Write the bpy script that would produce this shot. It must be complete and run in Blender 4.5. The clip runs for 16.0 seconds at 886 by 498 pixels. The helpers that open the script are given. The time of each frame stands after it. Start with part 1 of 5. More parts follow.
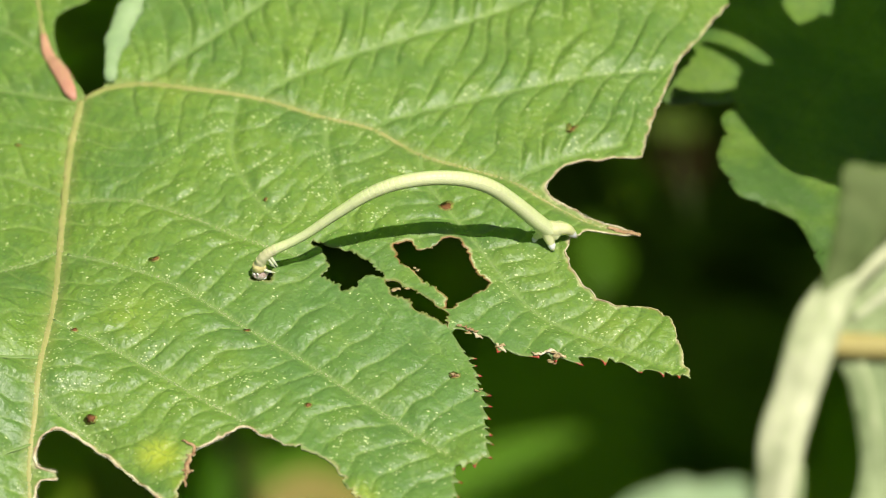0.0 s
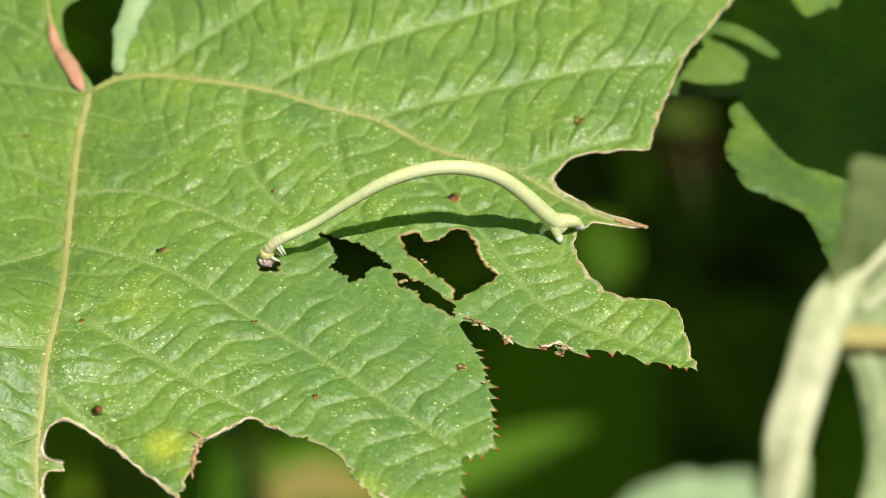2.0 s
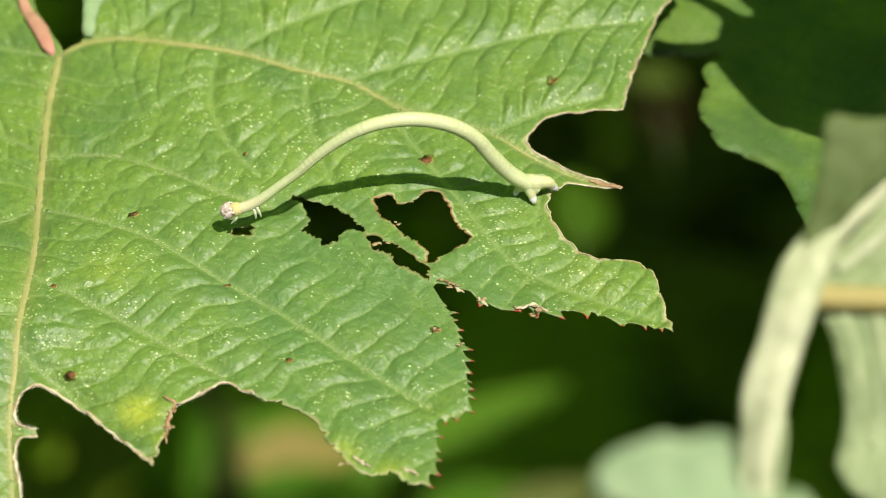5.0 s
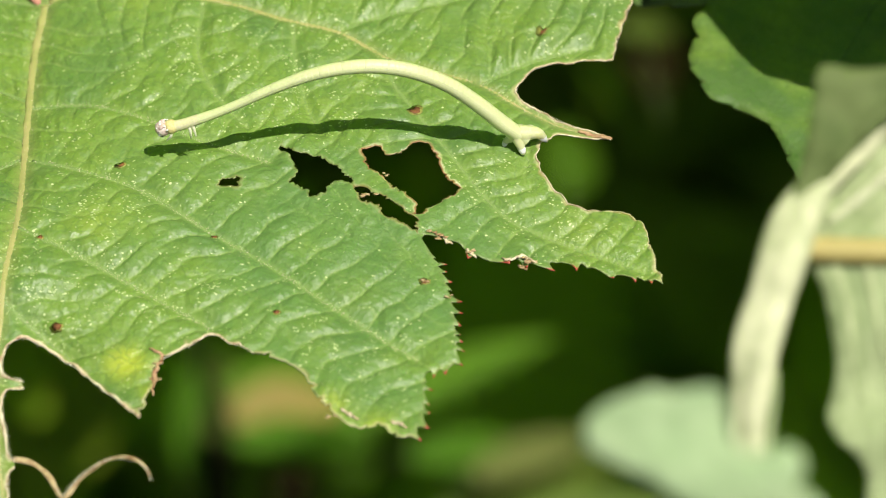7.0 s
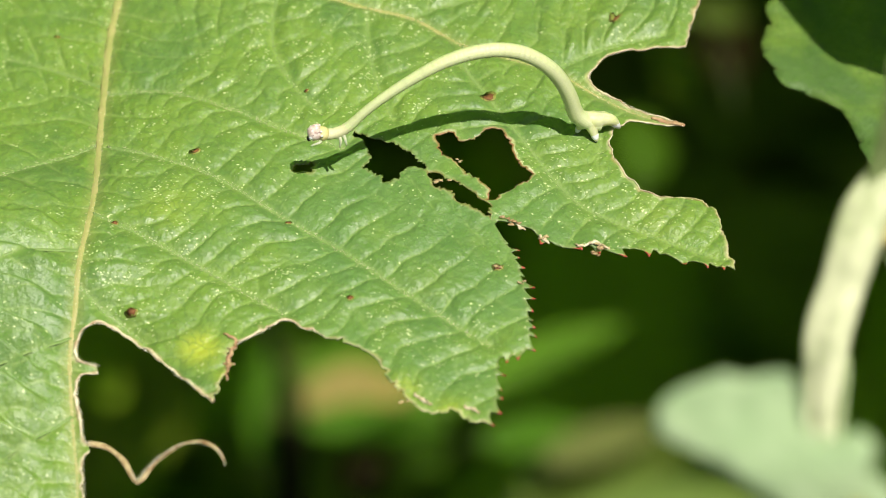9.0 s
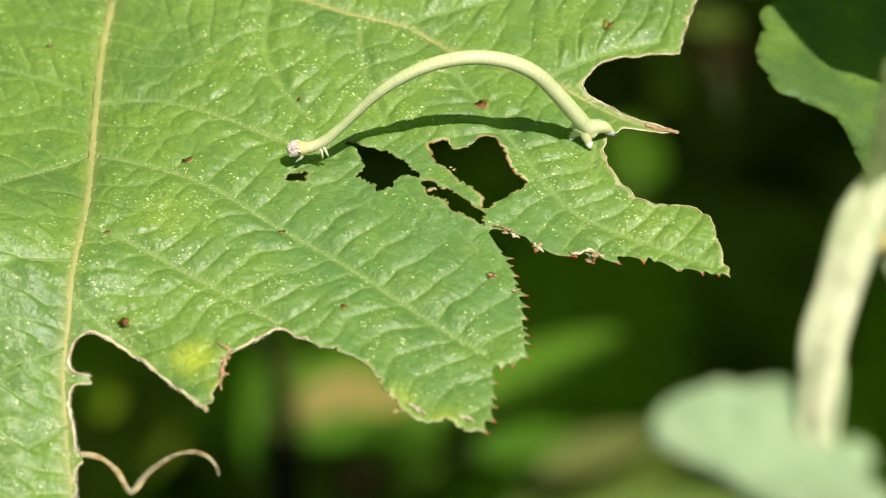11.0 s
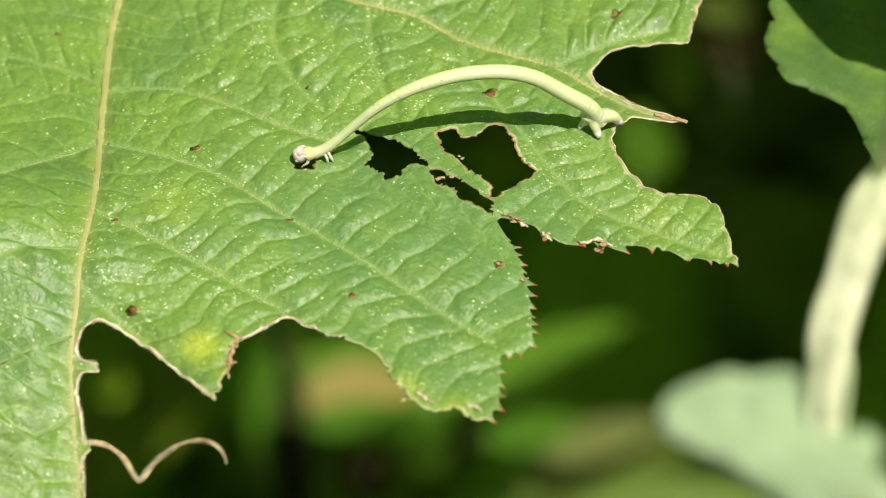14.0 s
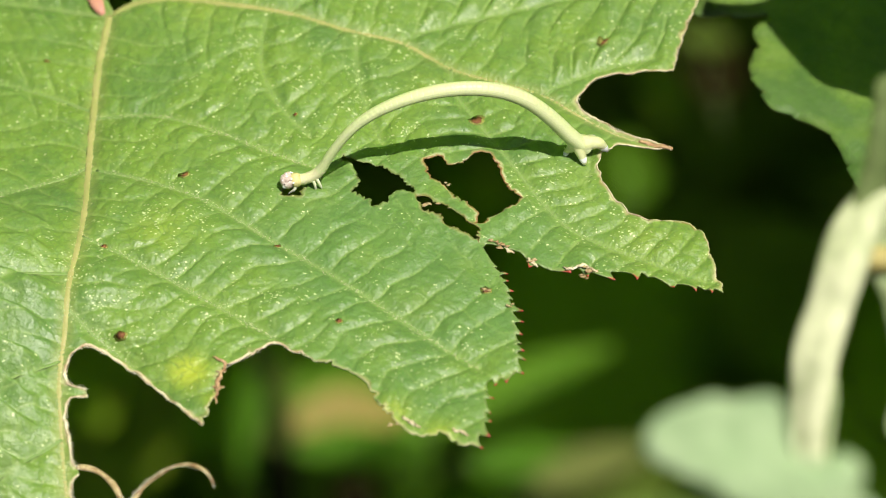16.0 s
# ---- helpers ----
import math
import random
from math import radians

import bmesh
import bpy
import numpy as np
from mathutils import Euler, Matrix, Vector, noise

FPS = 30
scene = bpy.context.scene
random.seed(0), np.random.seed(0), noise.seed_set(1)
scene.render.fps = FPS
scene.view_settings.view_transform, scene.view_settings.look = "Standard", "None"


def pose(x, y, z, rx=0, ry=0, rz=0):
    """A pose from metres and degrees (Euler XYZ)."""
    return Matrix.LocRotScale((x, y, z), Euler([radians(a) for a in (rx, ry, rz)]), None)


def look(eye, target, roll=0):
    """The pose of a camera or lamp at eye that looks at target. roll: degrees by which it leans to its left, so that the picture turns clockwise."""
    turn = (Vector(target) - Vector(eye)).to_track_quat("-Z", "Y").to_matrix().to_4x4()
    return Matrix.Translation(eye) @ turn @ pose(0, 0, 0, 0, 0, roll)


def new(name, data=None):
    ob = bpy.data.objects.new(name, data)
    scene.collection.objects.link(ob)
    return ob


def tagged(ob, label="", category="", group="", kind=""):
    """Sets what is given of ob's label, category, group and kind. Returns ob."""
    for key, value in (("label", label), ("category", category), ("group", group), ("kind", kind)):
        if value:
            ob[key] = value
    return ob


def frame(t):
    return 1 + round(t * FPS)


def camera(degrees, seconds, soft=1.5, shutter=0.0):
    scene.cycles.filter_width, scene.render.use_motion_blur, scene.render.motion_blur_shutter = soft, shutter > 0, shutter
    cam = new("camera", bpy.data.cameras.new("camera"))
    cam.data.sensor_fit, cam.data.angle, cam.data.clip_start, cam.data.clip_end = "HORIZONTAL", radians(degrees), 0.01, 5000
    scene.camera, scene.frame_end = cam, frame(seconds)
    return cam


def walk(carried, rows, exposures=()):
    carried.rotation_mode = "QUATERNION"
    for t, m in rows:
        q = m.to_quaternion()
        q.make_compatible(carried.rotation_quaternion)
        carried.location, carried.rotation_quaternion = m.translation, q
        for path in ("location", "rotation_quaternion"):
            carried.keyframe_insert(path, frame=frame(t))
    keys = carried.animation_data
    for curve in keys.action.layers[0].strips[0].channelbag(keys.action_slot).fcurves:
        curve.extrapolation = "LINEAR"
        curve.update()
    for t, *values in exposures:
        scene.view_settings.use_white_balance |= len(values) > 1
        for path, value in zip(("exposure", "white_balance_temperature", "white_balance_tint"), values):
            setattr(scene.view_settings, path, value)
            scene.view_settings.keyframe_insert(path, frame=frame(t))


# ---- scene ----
import itertools

from mathutils import geometry, kdtree

MM = 0.001
LEAF = Vector((0.0, 0.0, 0.9))          # the middle of the leaf, on a plant 0.9 m high
PITCH, FACE, REACH = 38.0, 45.0, 0.295  # the camera looks down 38 degrees; the blade's normal is 45 degrees off its axis

# ---- camera: held by hand almost still, half a metre over the plant
cam = camera(12.0, 16.0, soft=0.95)
EYE = LEAF + REACH * Vector((0, -math.cos(radians(PITCH)), math.sin(radians(PITCH))))
BASE = look(EYE, LEAF)
ROWS = [
    (0, 0.000, 0.000, 0.000, 0.000),
    (0.5, -0.205, -0.010, -0.136, 0.092),
    (1, -0.090, 0.117, -0.188, 0.034),
    (1.5, -0.092, 0.268, 0.011, 0.135),
    (2, -0.110, 0.101, 0.138, 0.100),
    (2.5, -0.133, 0.137, 0.205, -0.346),
    (3, -0.253, -0.044, 0.082, -0.565),
    (3.2, -0.290, -0.034, 0.158, -0.315),
    (5.5, -0.740, -0.292, -0.362, -1.600),
    (6, -0.896, -0.463, -0.200, -1.796),
    (6.5, -1.140, -0.626, 0.014, -2.692),
    (7, -1.294, -0.418, -0.251, -3.129),
    (7.5, -1.532, -0.267, -0.070, -3.386),
    (8, -1.625, 0.126, -0.189, -2.753),
    (8.5, -1.582, 0.462, -0.165, -2.181),
    (9, -1.481, 0.577, -0.195, -2.229),
    (9.2, -1.427, 0.577, -0.195, -2.229),
    (11.3, -1.371, 0.490, -0.426, -3.124),
    (11.5, -1.469, 0.537, -0.368, -3.020),
    (12, -1.720, 0.728, -0.314, -3.968),
    (12.5, -1.814, 0.733, -0.222, -3.393),
    (13, -1.896, 0.755, -0.414, -3.520),
    (13.5, -1.731, 0.719, -0.056, -3.382),
    (14, -1.523, 0.607, -0.267, -3.302),
    (14.5, -1.467, 0.596, -0.277, -3.114),
    (15, -1.320, 0.522, -0.315, -2.861),
    (15.5, -1.251, 0.436, -0.175, -2.262),
    (16, -1.162, 0.420, -0.239, -1.535),
]
walk(cam, [(t, BASE @ pose(0, 0, dz * MM, rx, ry, rz)) for t, rx, ry, rz, dz in ROWS], [(0.0, 0.27), (5.5, 0.25), (7.0, 0.34), (9.0, 0.36), (16.0, 0.36)])
cam.data.dof.use_dof = True
cam.data.dof.focus_distance = 0.290
cam.data.dof.aperture_fstop = 35.0
cam.data.dof.aperture_blades = 7

# ---- the leaf's own axes: u to the right, v along the blade, w its normal
TILT = radians(PITCH + FACE)
AX_U, AX_V, AX_W = Vector((1, 0, 0)), Vector((0, math.sin(TILT), math.cos(TILT))), Vector((0, -math.cos(TILT), math.sin(TILT)))
FRAME = Matrix.Translation(LEAF) @ Matrix((AX_U, AX_V, AX_W)).transposed().to_4x4()

# ---- light: a high sun over the camera's right shoulder, clear sky
TO_SUN = (AX_W + 0.28 * AX_U - 0.32 * AX_V).normalized()
world = bpy.data.worlds.new("sky")
scene.world = world
world.use_nodes = True
sky = world.node_tree.nodes.new("ShaderNodeTexSky")
sky.sky_type = "NISHITA"
sky.sun_disc = False
sky.sun_elevation = math.asin(TO_SUN.z)
sky.sun_rotation = math.atan2(TO_SUN.x, TO_SUN.y)
back = world.node_tree.nodes["Background"]
back.inputs["Strength"].default_value = 0.038
world.node_tree.links.new(sky.outputs[0], back.inputs["Color"])
sun = new("sun", bpy.data.lights.new("sun", "SUN"))
sun.data.energy = 4.4
sun.data.angle = radians(0.53)
sun.data.color = (1.0, 0.94, 0.82)
sun.matrix_world = look(LEAF + TO_SUN, LEAF)


# ---- materials
def material(name, rough=0.5, spec=0.4):
    m = bpy.data.materials.new(name)
    m.use_nodes = True
    bsdf = m.node_tree.nodes["Principled BSDF"]
    bsdf.inputs["Roughness"].default_value = rough
    bsdf.inputs["Specular IOR Level"].default_value = spec
    return m, m.node_tree, bsdf


def node(tree, kind, **values):
    n = tree.nodes.new(kind)
    for key, value in values.items():
        n.inputs[key.replace("_", " ")].default_value = value
    return n


def noise_at(tree, scale, detail=3.0, rough=0.55, stretch=None):
    """Noise in the thing's own space, scale in lumps a metre."""
    co = tree.nodes.new("ShaderNodeTexCoord")
    n = node(tree, "ShaderNodeTexNoise", Scale=scale, Detail=detail, Roughness=rough)
    out = co.outputs["Object"]
    if stretch:
        mp = tree.nodes.new("ShaderNodeMapping")
        mp.inputs["Scale"].default_value = stretch
        tree.links.new(out, mp.inputs["Vector"])
        out = mp.outputs[0]
    tree.links.new(out, n.inputs["Vector"])
    return n.outputs["Fac"]


def ramp(tree, fac, stops):
    r = tree.nodes.new("ShaderNodeValToRGB")
    e = r.color_ramp.elements
    while len(e) < len(stops):
        e.new(0.5)
    for el, (at, col) in zip(e, stops):
        el.position = at
        el.color = (*col, 1) if len(col) == 3 else col
    tree.links.new(fac, r.inputs["Fac"])
    return r.outputs["Color"]


def mix(tree, fac, a, b, blend="MIX"):
    m = tree.nodes.new("ShaderNodeMix")
    m.data_type, m.blend_type = "RGBA", blend
    for sock, val in ((m.inputs[0], fac), (m.inputs[6], a), (m.inputs[7], b)):
        if hasattr(val, "is_output"):
            tree.links.new(val, sock)
        elif sock == m.inputs[0]:
            sock.default_value = val
        else:
            sock.default_value = (*val, 1)
    return m.outputs[2]


def maths(tree, op, a, b=0.0, c=0.0):
    m = tree.nodes.new("ShaderNodeMath")
    m.operation = op
    for sock, val in zip(m.inputs, (a, b, c)):
        if hasattr(val, "is_output"):
            tree.links.new(val, sock)
        else:
            sock.default_value = val
    return m.outputs[0]


def bump(tree, bsdf, height, distance, strength=1.0):
    b = node(tree, "ShaderNodeBump", Strength=strength, Distance=distance)
    tree.links.new(height, b.inputs["Height"])
    tree.links.new(b.outputs[0], bsdf.inputs["Normal"])


def attribute(tree, name):
    a = tree.nodes.new("ShaderNodeAttribute")
    a.attribute_name = name
    return a.outputs["Fac"]


def leaf_material(name, dark, mid, light, speckle=0.0, rough=0.42, vein=(0.34, 0.44, 0.15), spec=0.6):
    """Leaf green at two scales, pale veins, yellow stippling, a dried brown margin; reads the blade's attributes."""
    m, tree, bsdf = material(name, rough, spec)
    col = ramp(tree, noise_at(tree, 110.0, 3.0), [(0.32, dark), (0.5, mid), (0.68, light)])
    col = mix(tree, 0.35, col, ramp(tree, noise_at(tree, 1500.0, 4.0), [(0.3, dark), (0.7, light)]))
    where = ramp(tree, noise_at(tree, 170.0, 2.0), [(0.40, (0, 0, 0)), (0.60, (1, 1, 1))])
    if speckle:
        col = mix(tree, maths(tree, "MULTIPLY", where, 0.40), col, (0.20, 0.305, 0.035))
    if speckle > 0.5:
        # Bluish sheen of the sky, painted into the blade's green.
        col = mix(tree, maths(tree, "MULTIPLY", attribute(tree, "cool"), 0.55), col, (0.098, 0.205, 0.062))
    col = mix(tree, maths(tree, "MULTIPLY", attribute(tree, "yellow"), 1.0), col, (0.42, 0.48, 0.05))
    col = mix(tree, maths(tree, "MULTIPLY", attribute(tree, "crease"), 0.52), col, vein)
    col = mix(tree, maths(tree, "MULTIPLY", attribute(tree, "rib"), 0.55), col, (0.28, 0.31, 0.10))
    if speckle:
        cluster = ramp(tree, noise_at(tree, 520.0, 3.0), [(0.46, (0.03, 0.03, 0.03)), (0.60, (1, 1, 1))])
        co = tree.nodes.new("ShaderNodeTexCoord")
        warp = node(tree, "ShaderNodeTexNoise", Scale=2500.0, Detail=1.0)
        tree.links.new(co.outputs["Object"], warp.inputs["Vector"])
        moved = tree.nodes.new("ShaderNodeMix")
        moved.data_type, moved.blend_type = "RGBA", "LINEAR_LIGHT"
        moved.inputs[0].default_value = 0.0002
        tree.links.new(co.outputs["Object"], moved.inputs[6])
        tree.links.new(warp.outputs["Color"], moved.inputs[7])
        v = node(tree, "ShaderNodeTexVoronoi", Scale=4600.0)
        long_way = tree.nodes.new("ShaderNodeMapping")
        long_way.inputs["Rotation"].default_value = (0, 0, 0.5)
        long_way.inputs["Scale"].default_value = (0.75, 1.15, 1.0)
        tree.links.new(moved.outputs[2], long_way.inputs["Vector"])
        tree.links.new(long_way.outputs[0], v.inputs["Vector"])
        sep = tree.nodes.new("ShaderNodeSeparateColor")
        tree.links.new(v.outputs["Color"], sep.inputs[0])
        size = maths(tree, "MULTIPLY_ADD", sep.outputs[0], 0.36, 0.09)
        dot = maths(tree, "MULTIPLY", maths(tree, "SUBTRACT", size, v.outputs["Distance"]), 6.0)
        tree.nodes[-1].use_clamp = True
        some = maths(tree, "LESS_THAN", sep.outputs[1], maths(tree, "MULTIPLY_ADD", maths(tree, "MULTIPLY", maths(tree, "MULTIPLY_ADD", attribute(tree, "stipple"), 2.6, maths(tree, "MULTIPLY", where, 0.7)), cluster), 0.95, 0.03))
        dot = maths(tree, "MULTIPLY", dot, some)
        col = mix(tree, maths(tree, "MULTIPLY", dot, speckle), col, (0.61, 0.69, 0.36))
    # the finest net of veins, a shade darker than the blade
    co = tree.nodes.new("ShaderNodeTexCoord")
    bent = tree.nodes.new("ShaderNodeMix")
    bent.data_type, bent.blend_type = "RGBA", "LINEAR_LIGHT"
    bent.inputs[0].default_value = 0.0007
    stir = node(tree, "ShaderNodeTexNoise", Scale=900.0, Detail=2.0)
    tree.links.new(co.outputs["Object"], stir.inputs["Vector"])
    tree.links.new(co.outputs["Object"], bent.inputs[6])
    tree.links.new(stir.outputs["Color"], bent.inputs[7])
    fine = node(tree, "ShaderNodeTexVoronoi", Scale=850.0)
    fine.feature = "DISTANCE_TO_EDGE"
    tree.links.new(bent.outputs[2], fine.inputs["Vector"])
    groove = ramp(tree, fine.outputs["Distance"], [(0.0, (1, 1, 1)), (0.09, (0, 0, 0))])
    col = mix(tree, maths(tree, "MULTIPLY", groove, 0.42), col, dark)
    far_in = maths(tree, "DIVIDE", attribute(tree, "margin"), ramp(tree, noise_at(tree, 800.0, 2.0), [(0.35, (0.55, 0.55, 0.55)), (0.65, (2.6, 2.6, 2.6))]))
    edge = ramp(tree, far_in, [(0.0, (1, 1, 1)), (0.05, (0.7, 0.7, 0.7)), (0.15, (0, 0, 0))])
    dry = ramp(tree, noise_at(tree, 420.0, 2.0), [(0.34, (0.26, 0.10, 0.045)), (0.47, (0.58, 0.45, 0.24)), (0.64, (0.82, 0.75, 0.52))])
    edge = maths(tree, "MULTIPLY", edge, ramp(tree, noise_at(tree, 600.0, 2.0), [(0.3, (0.35, 0.35, 0.35)), (0.55, (1, 1, 1))]))
    edge = maths(tree, "MULTIPLY", edge, attribute(tree, "dry"))
    dry = mix(tree, ramp(tree, far_in, [(0.0, (0, 0, 0)), (0.035, (0, 0, 0)), (0.075, (1, 1, 1))]), mix(tree, attribute(tree, "burn"), (0.62, 0.52, 0.31), (0.30, 0.14, 0.06)), dry)
    col = mix(tree, edge, col, dry)
    tip = ramp(tree, attribute(tree, "tooth"), [(0.36, (0, 0, 0)), (0.6, (1, 1, 1))])
    col = mix(tree, tip, col, (0.40, 0.055, 0.035))
    tree.links.new(col, bsdf.inputs["Base Color"])
    tree.links.new(ramp(tree, noise_at(tree, 700.0, 3.0), [(0.3, (rough - 0.1,) * 3), (0.7, (rough + 0.12,) * 3)]), bsdf.inputs["Roughness"])
    co = tree.nodes.new("ShaderNodeTexCoord")
    net = node(tree, "ShaderNodeTexVoronoi", Scale=1300.0)
    net.feature = "SMOOTH_F1"
    tree.links.new(co.outputs["Object"], net.inputs["Vector"])
    h = mix(tree, 0.30, noise_at(tree, 3200.0, 4.0), maths(tree, "SUBTRACT", 1.0, net.outputs["Distance"]))
    h = mix(tree, maths(tree, "MULTIPLY", groove, 0.12), h, (0.1, 0.1, 0.1))
    bump(tree, bsdf, h, 0.00018, 0.75)
    return m


def plain_material(name, a, b, scale, rough=0.55, relief=0.0001, spec=0.35, stretch=None):
    m, tree, bsdf = material(name, rough, spec)
    f = noise_at(tree, scale, 4.0, stretch=stretch)
    col = ramp(tree, f, [(0.3, a), (0.7, b)])
    col = mix(tree, 0.3, col, ramp(tree, noise_at(tree, scale * 6, 3.0), [(0.35, a), (0.65, b)]))
    tree.links.new(col, bsdf.inputs["Base Color"])
    bump(tree, bsdf, noise_at(tree, scale * 3, 3.0, stretch=stretch), relief, 0.5)
    return m


BLADE = leaf_material("leaf_green", (0.088, 0.176, 0.048), (0.127, 0.225, 0.049), (0.167, 0.268, 0.050), 0.88, 0.45, spec=0.61)
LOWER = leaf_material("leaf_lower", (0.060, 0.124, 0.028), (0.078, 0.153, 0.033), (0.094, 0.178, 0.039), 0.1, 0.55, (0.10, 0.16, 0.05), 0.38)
OVERHEAD = plain_material("leaf_overhead", (0.05, 0.13, 0.03), (0.09, 0.18, 0.04), 90.0)


def let_light_through(mat, colour, share):
    """Thin leaves pass on some of the sun's light, tinted green."""
    tree = mat.node_tree
    glow = node(tree, "ShaderNodeBsdfTranslucent", Color=(*colour, 1))
    both = node(tree, "ShaderNodeMixShader", Fac=share)
    tree.links.new(tree.nodes["Principled BSDF"].outputs[0], both.inputs[1])
    tree.links.new(glow.outputs[0], both.inputs[2])
    tree.links.new(both.outputs[0], tree.nodes["Material Output"].inputs["Surface"])


SHADING = plain_material("leaf_shading", (0.05, 0.13, 0.03), (0.09, 0.18, 0.04), 90.0)
let_light_through(OVERHEAD, (0.46, 0.70, 0.04), 0.78)
PALE = plain_material("leaf_underside", (0.21, 0.318, 0.155), (0.39, 0.50, 0.288), 120.0, 0.7, 0.0002, 0.2)
PALE_GREY = plain_material("leaf_underside_grey", (0.22, 0.295, 0.125), (0.51, 0.565, 0.33), 260.0, 0.7, 0.0003, 0.2)
PALE_STREAK = plain_material("leaf_underside_streaked", (0.16, 0.225, 0.09), (0.39, 0.455, 0.25), 420.0, 0.7, 0.0003, 0.2, (1, 0.2, 1))
# Darker copy of the pale underside, with the shade put into the colour.
PALE_SHADED = plain_material("leaf_underside_shaded", (0.072, 0.112, 0.03), (0.145, 0.185, 0.068), 120.0, 0.7, 0.0002, 0.2)
PALE_RIDGE = plain_material("leaf_underside_ridge", (0.44, 0.48, 0.29), (0.66, 0.68, 0.47), 300.0, 0.65, 0.0002, 0.25)
CANE = plain_material("cane_skin", (0.31, 0.355, 0.19), (0.83, 0.83, 0.57), 125.0, 0.65, 0.0005, 0.25)
TAN_STEM = plain_material("tan_stem", (0.36, 0.30, 0.10), (0.50, 0.43, 0.17), 200.0, 0.6)
VEIN = plain_material("vein_tan", (0.27, 0.30, 0.09), (0.44, 0.39, 0.17), 300.0, 0.5, 0.00008)
VEIN_PALE = plain_material("vein_green", (0.155, 0.26, 0.072), (0.24, 0.32, 0.115), 400.0, 0.5, 0.00008)
PETIOLE = plain_material("petiole_red", (0.50, 0.20, 0.16), (0.58, 0.36, 0.24), 150.0, 0.5)
DRY = plain_material("dried_brown", (0.21, 0.095, 0.035), (0.61, 0.50, 0.29), 1500.0, 0.8)
DRY_RED = plain_material("dried_red_brown", (0.20, 0.06, 0.03), (0.62, 0.44, 0.26), 1300.0, 0.8)
SPOT = plain_material("spot_brown", (0.11, 0.04, 0.018), (0.30, 0.13, 0.045), 2500.0, 0.7)
HALO = plain_material("spot_halo", (0.27, 0.31, 0.06), (0.38, 0.37, 0.10), 2500.0, 0.6)
CALLUS = plain_material("callus_cream", (0.30, 0.17, 0.08), (0.86, 0.80, 0.60), 1300.0, 0.7)
HAIR = plain_material("leaf_hair", (0.74, 0.66, 0.46), (0.90, 0.85, 0.70), 2000.0, 0.6)
SKIN = plain_material("caterpillar_skin", (0.52, 0.595, 0.26), (0.76, 0.80, 0.47), 1700.0, 0.45, 0.00008, 0.5, (0.0, 1, 1))
SKIN_FRONT = plain_material("caterpillar_front", (0.56, 0.56, 0.28), (0.76, 0.72, 0.48), 1700.0, 0.5, 0.00006, 0.3)
SKIN_TAIL = plain_material("caterpillar_tail", (0.58, 0.61, 0.28), (0.74, 0.75, 0.46), 900.0, 0.45, 0.00008, 0.5)
FOOT = plain_material("caterpillar_foot", (0.76, 0.76, 0.76), (0.86, 0.86, 0.88), 1500.0, 0.4)
FACE_MAT = plain_material("caterpillar_face", (0.40, 0.22, 0.19), (0.90, 0.80, 0.76), 2100.0, 0.45)
COLLAR = plain_material("caterpillar_collar", (0.50, 0.44, 0.16), (0.78, 0.70, 0.36), 1800.0, 0.5)
LEG = plain_material("caterpillar_leg", (0.62, 0.66, 0.40), (0.80, 0.80, 0.62), 1500.0, 0.4)


def soften(mat, share):
    """Flesh that lets light creep a little way in."""
    b = mat.node_tree.nodes["Principled BSDF"]
    b.inputs["Subsurface Weight"].default_value = share
    b.inputs["Subsurface Radius"].default_value = (1.0, 1.0, 0.5)
    b.inputs["Subsurface Scale"].default_value = 0.0012


for mat, share in ((SKIN, 0.12), (SKIN_FRONT, 0.12), (SKIN_TAIL, 0.3), (LEG, 0.3)):
    soften(mat, share)
DARK = plain_material("mouth_dark", (0.02, 0.016, 0.012), (0.05, 0.04, 0.03), 2000.0, 0.5)
THICKET = plain_material("leaf_deep", (0.19, 0.30, 0.018), (0.27, 0.40, 0.026), 40.0, 0.8, 0.0003, 0.1)
SOIL = plain_material("soil_litter", (0.018, 0.014, 0.008), (0.05, 0.04, 0.02), 14.0, 0.9, 0.01, 0.2)
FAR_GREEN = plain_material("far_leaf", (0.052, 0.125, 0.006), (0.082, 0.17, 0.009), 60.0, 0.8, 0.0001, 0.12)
# far_leaf_dim and far_leaf_shaded: far_leaf again, with shade put into the green.
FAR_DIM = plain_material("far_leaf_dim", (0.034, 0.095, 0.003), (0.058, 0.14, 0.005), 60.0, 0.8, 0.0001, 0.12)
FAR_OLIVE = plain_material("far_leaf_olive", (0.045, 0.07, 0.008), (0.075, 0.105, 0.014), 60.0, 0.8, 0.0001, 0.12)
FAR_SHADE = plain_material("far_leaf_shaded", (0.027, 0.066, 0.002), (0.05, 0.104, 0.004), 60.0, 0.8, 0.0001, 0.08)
FAR_TAN = plain_material("far_leaf_dry", (0.175, 0.142, 0.032), (0.265, 0.20, 0.052), 60.0, 0.7)
FAR_WITHERED = plain_material("far_leaf_withered", (0.085, 0.10, 0.025), (0.125, 0.135, 0.04), 60.0, 0.8, 0.0001, 0.12)
FAR_PALE = plain_material("far_leaf_pale", (0.078, 0.122, 0.024), (0.122, 0.175, 0.037), 60.0, 0.8, 0.0001, 0.12)
# Near-black bark and dead leaf: the hollow's shade is put into these colours.
SHADED_BARK = plain_material("shaded_bark", (0.006, 0.007, 0.002), (0.014, 0.014, 0.005), 90.0, 0.9, 0.0002, 0.05)
FAR_BROWN_SHADED = plain_material("dead_leaf", (0.009, 0.0065, 0.002), (0.016, 0.011, 0.003), 60.0, 0.9, 0.0001, 0.03)


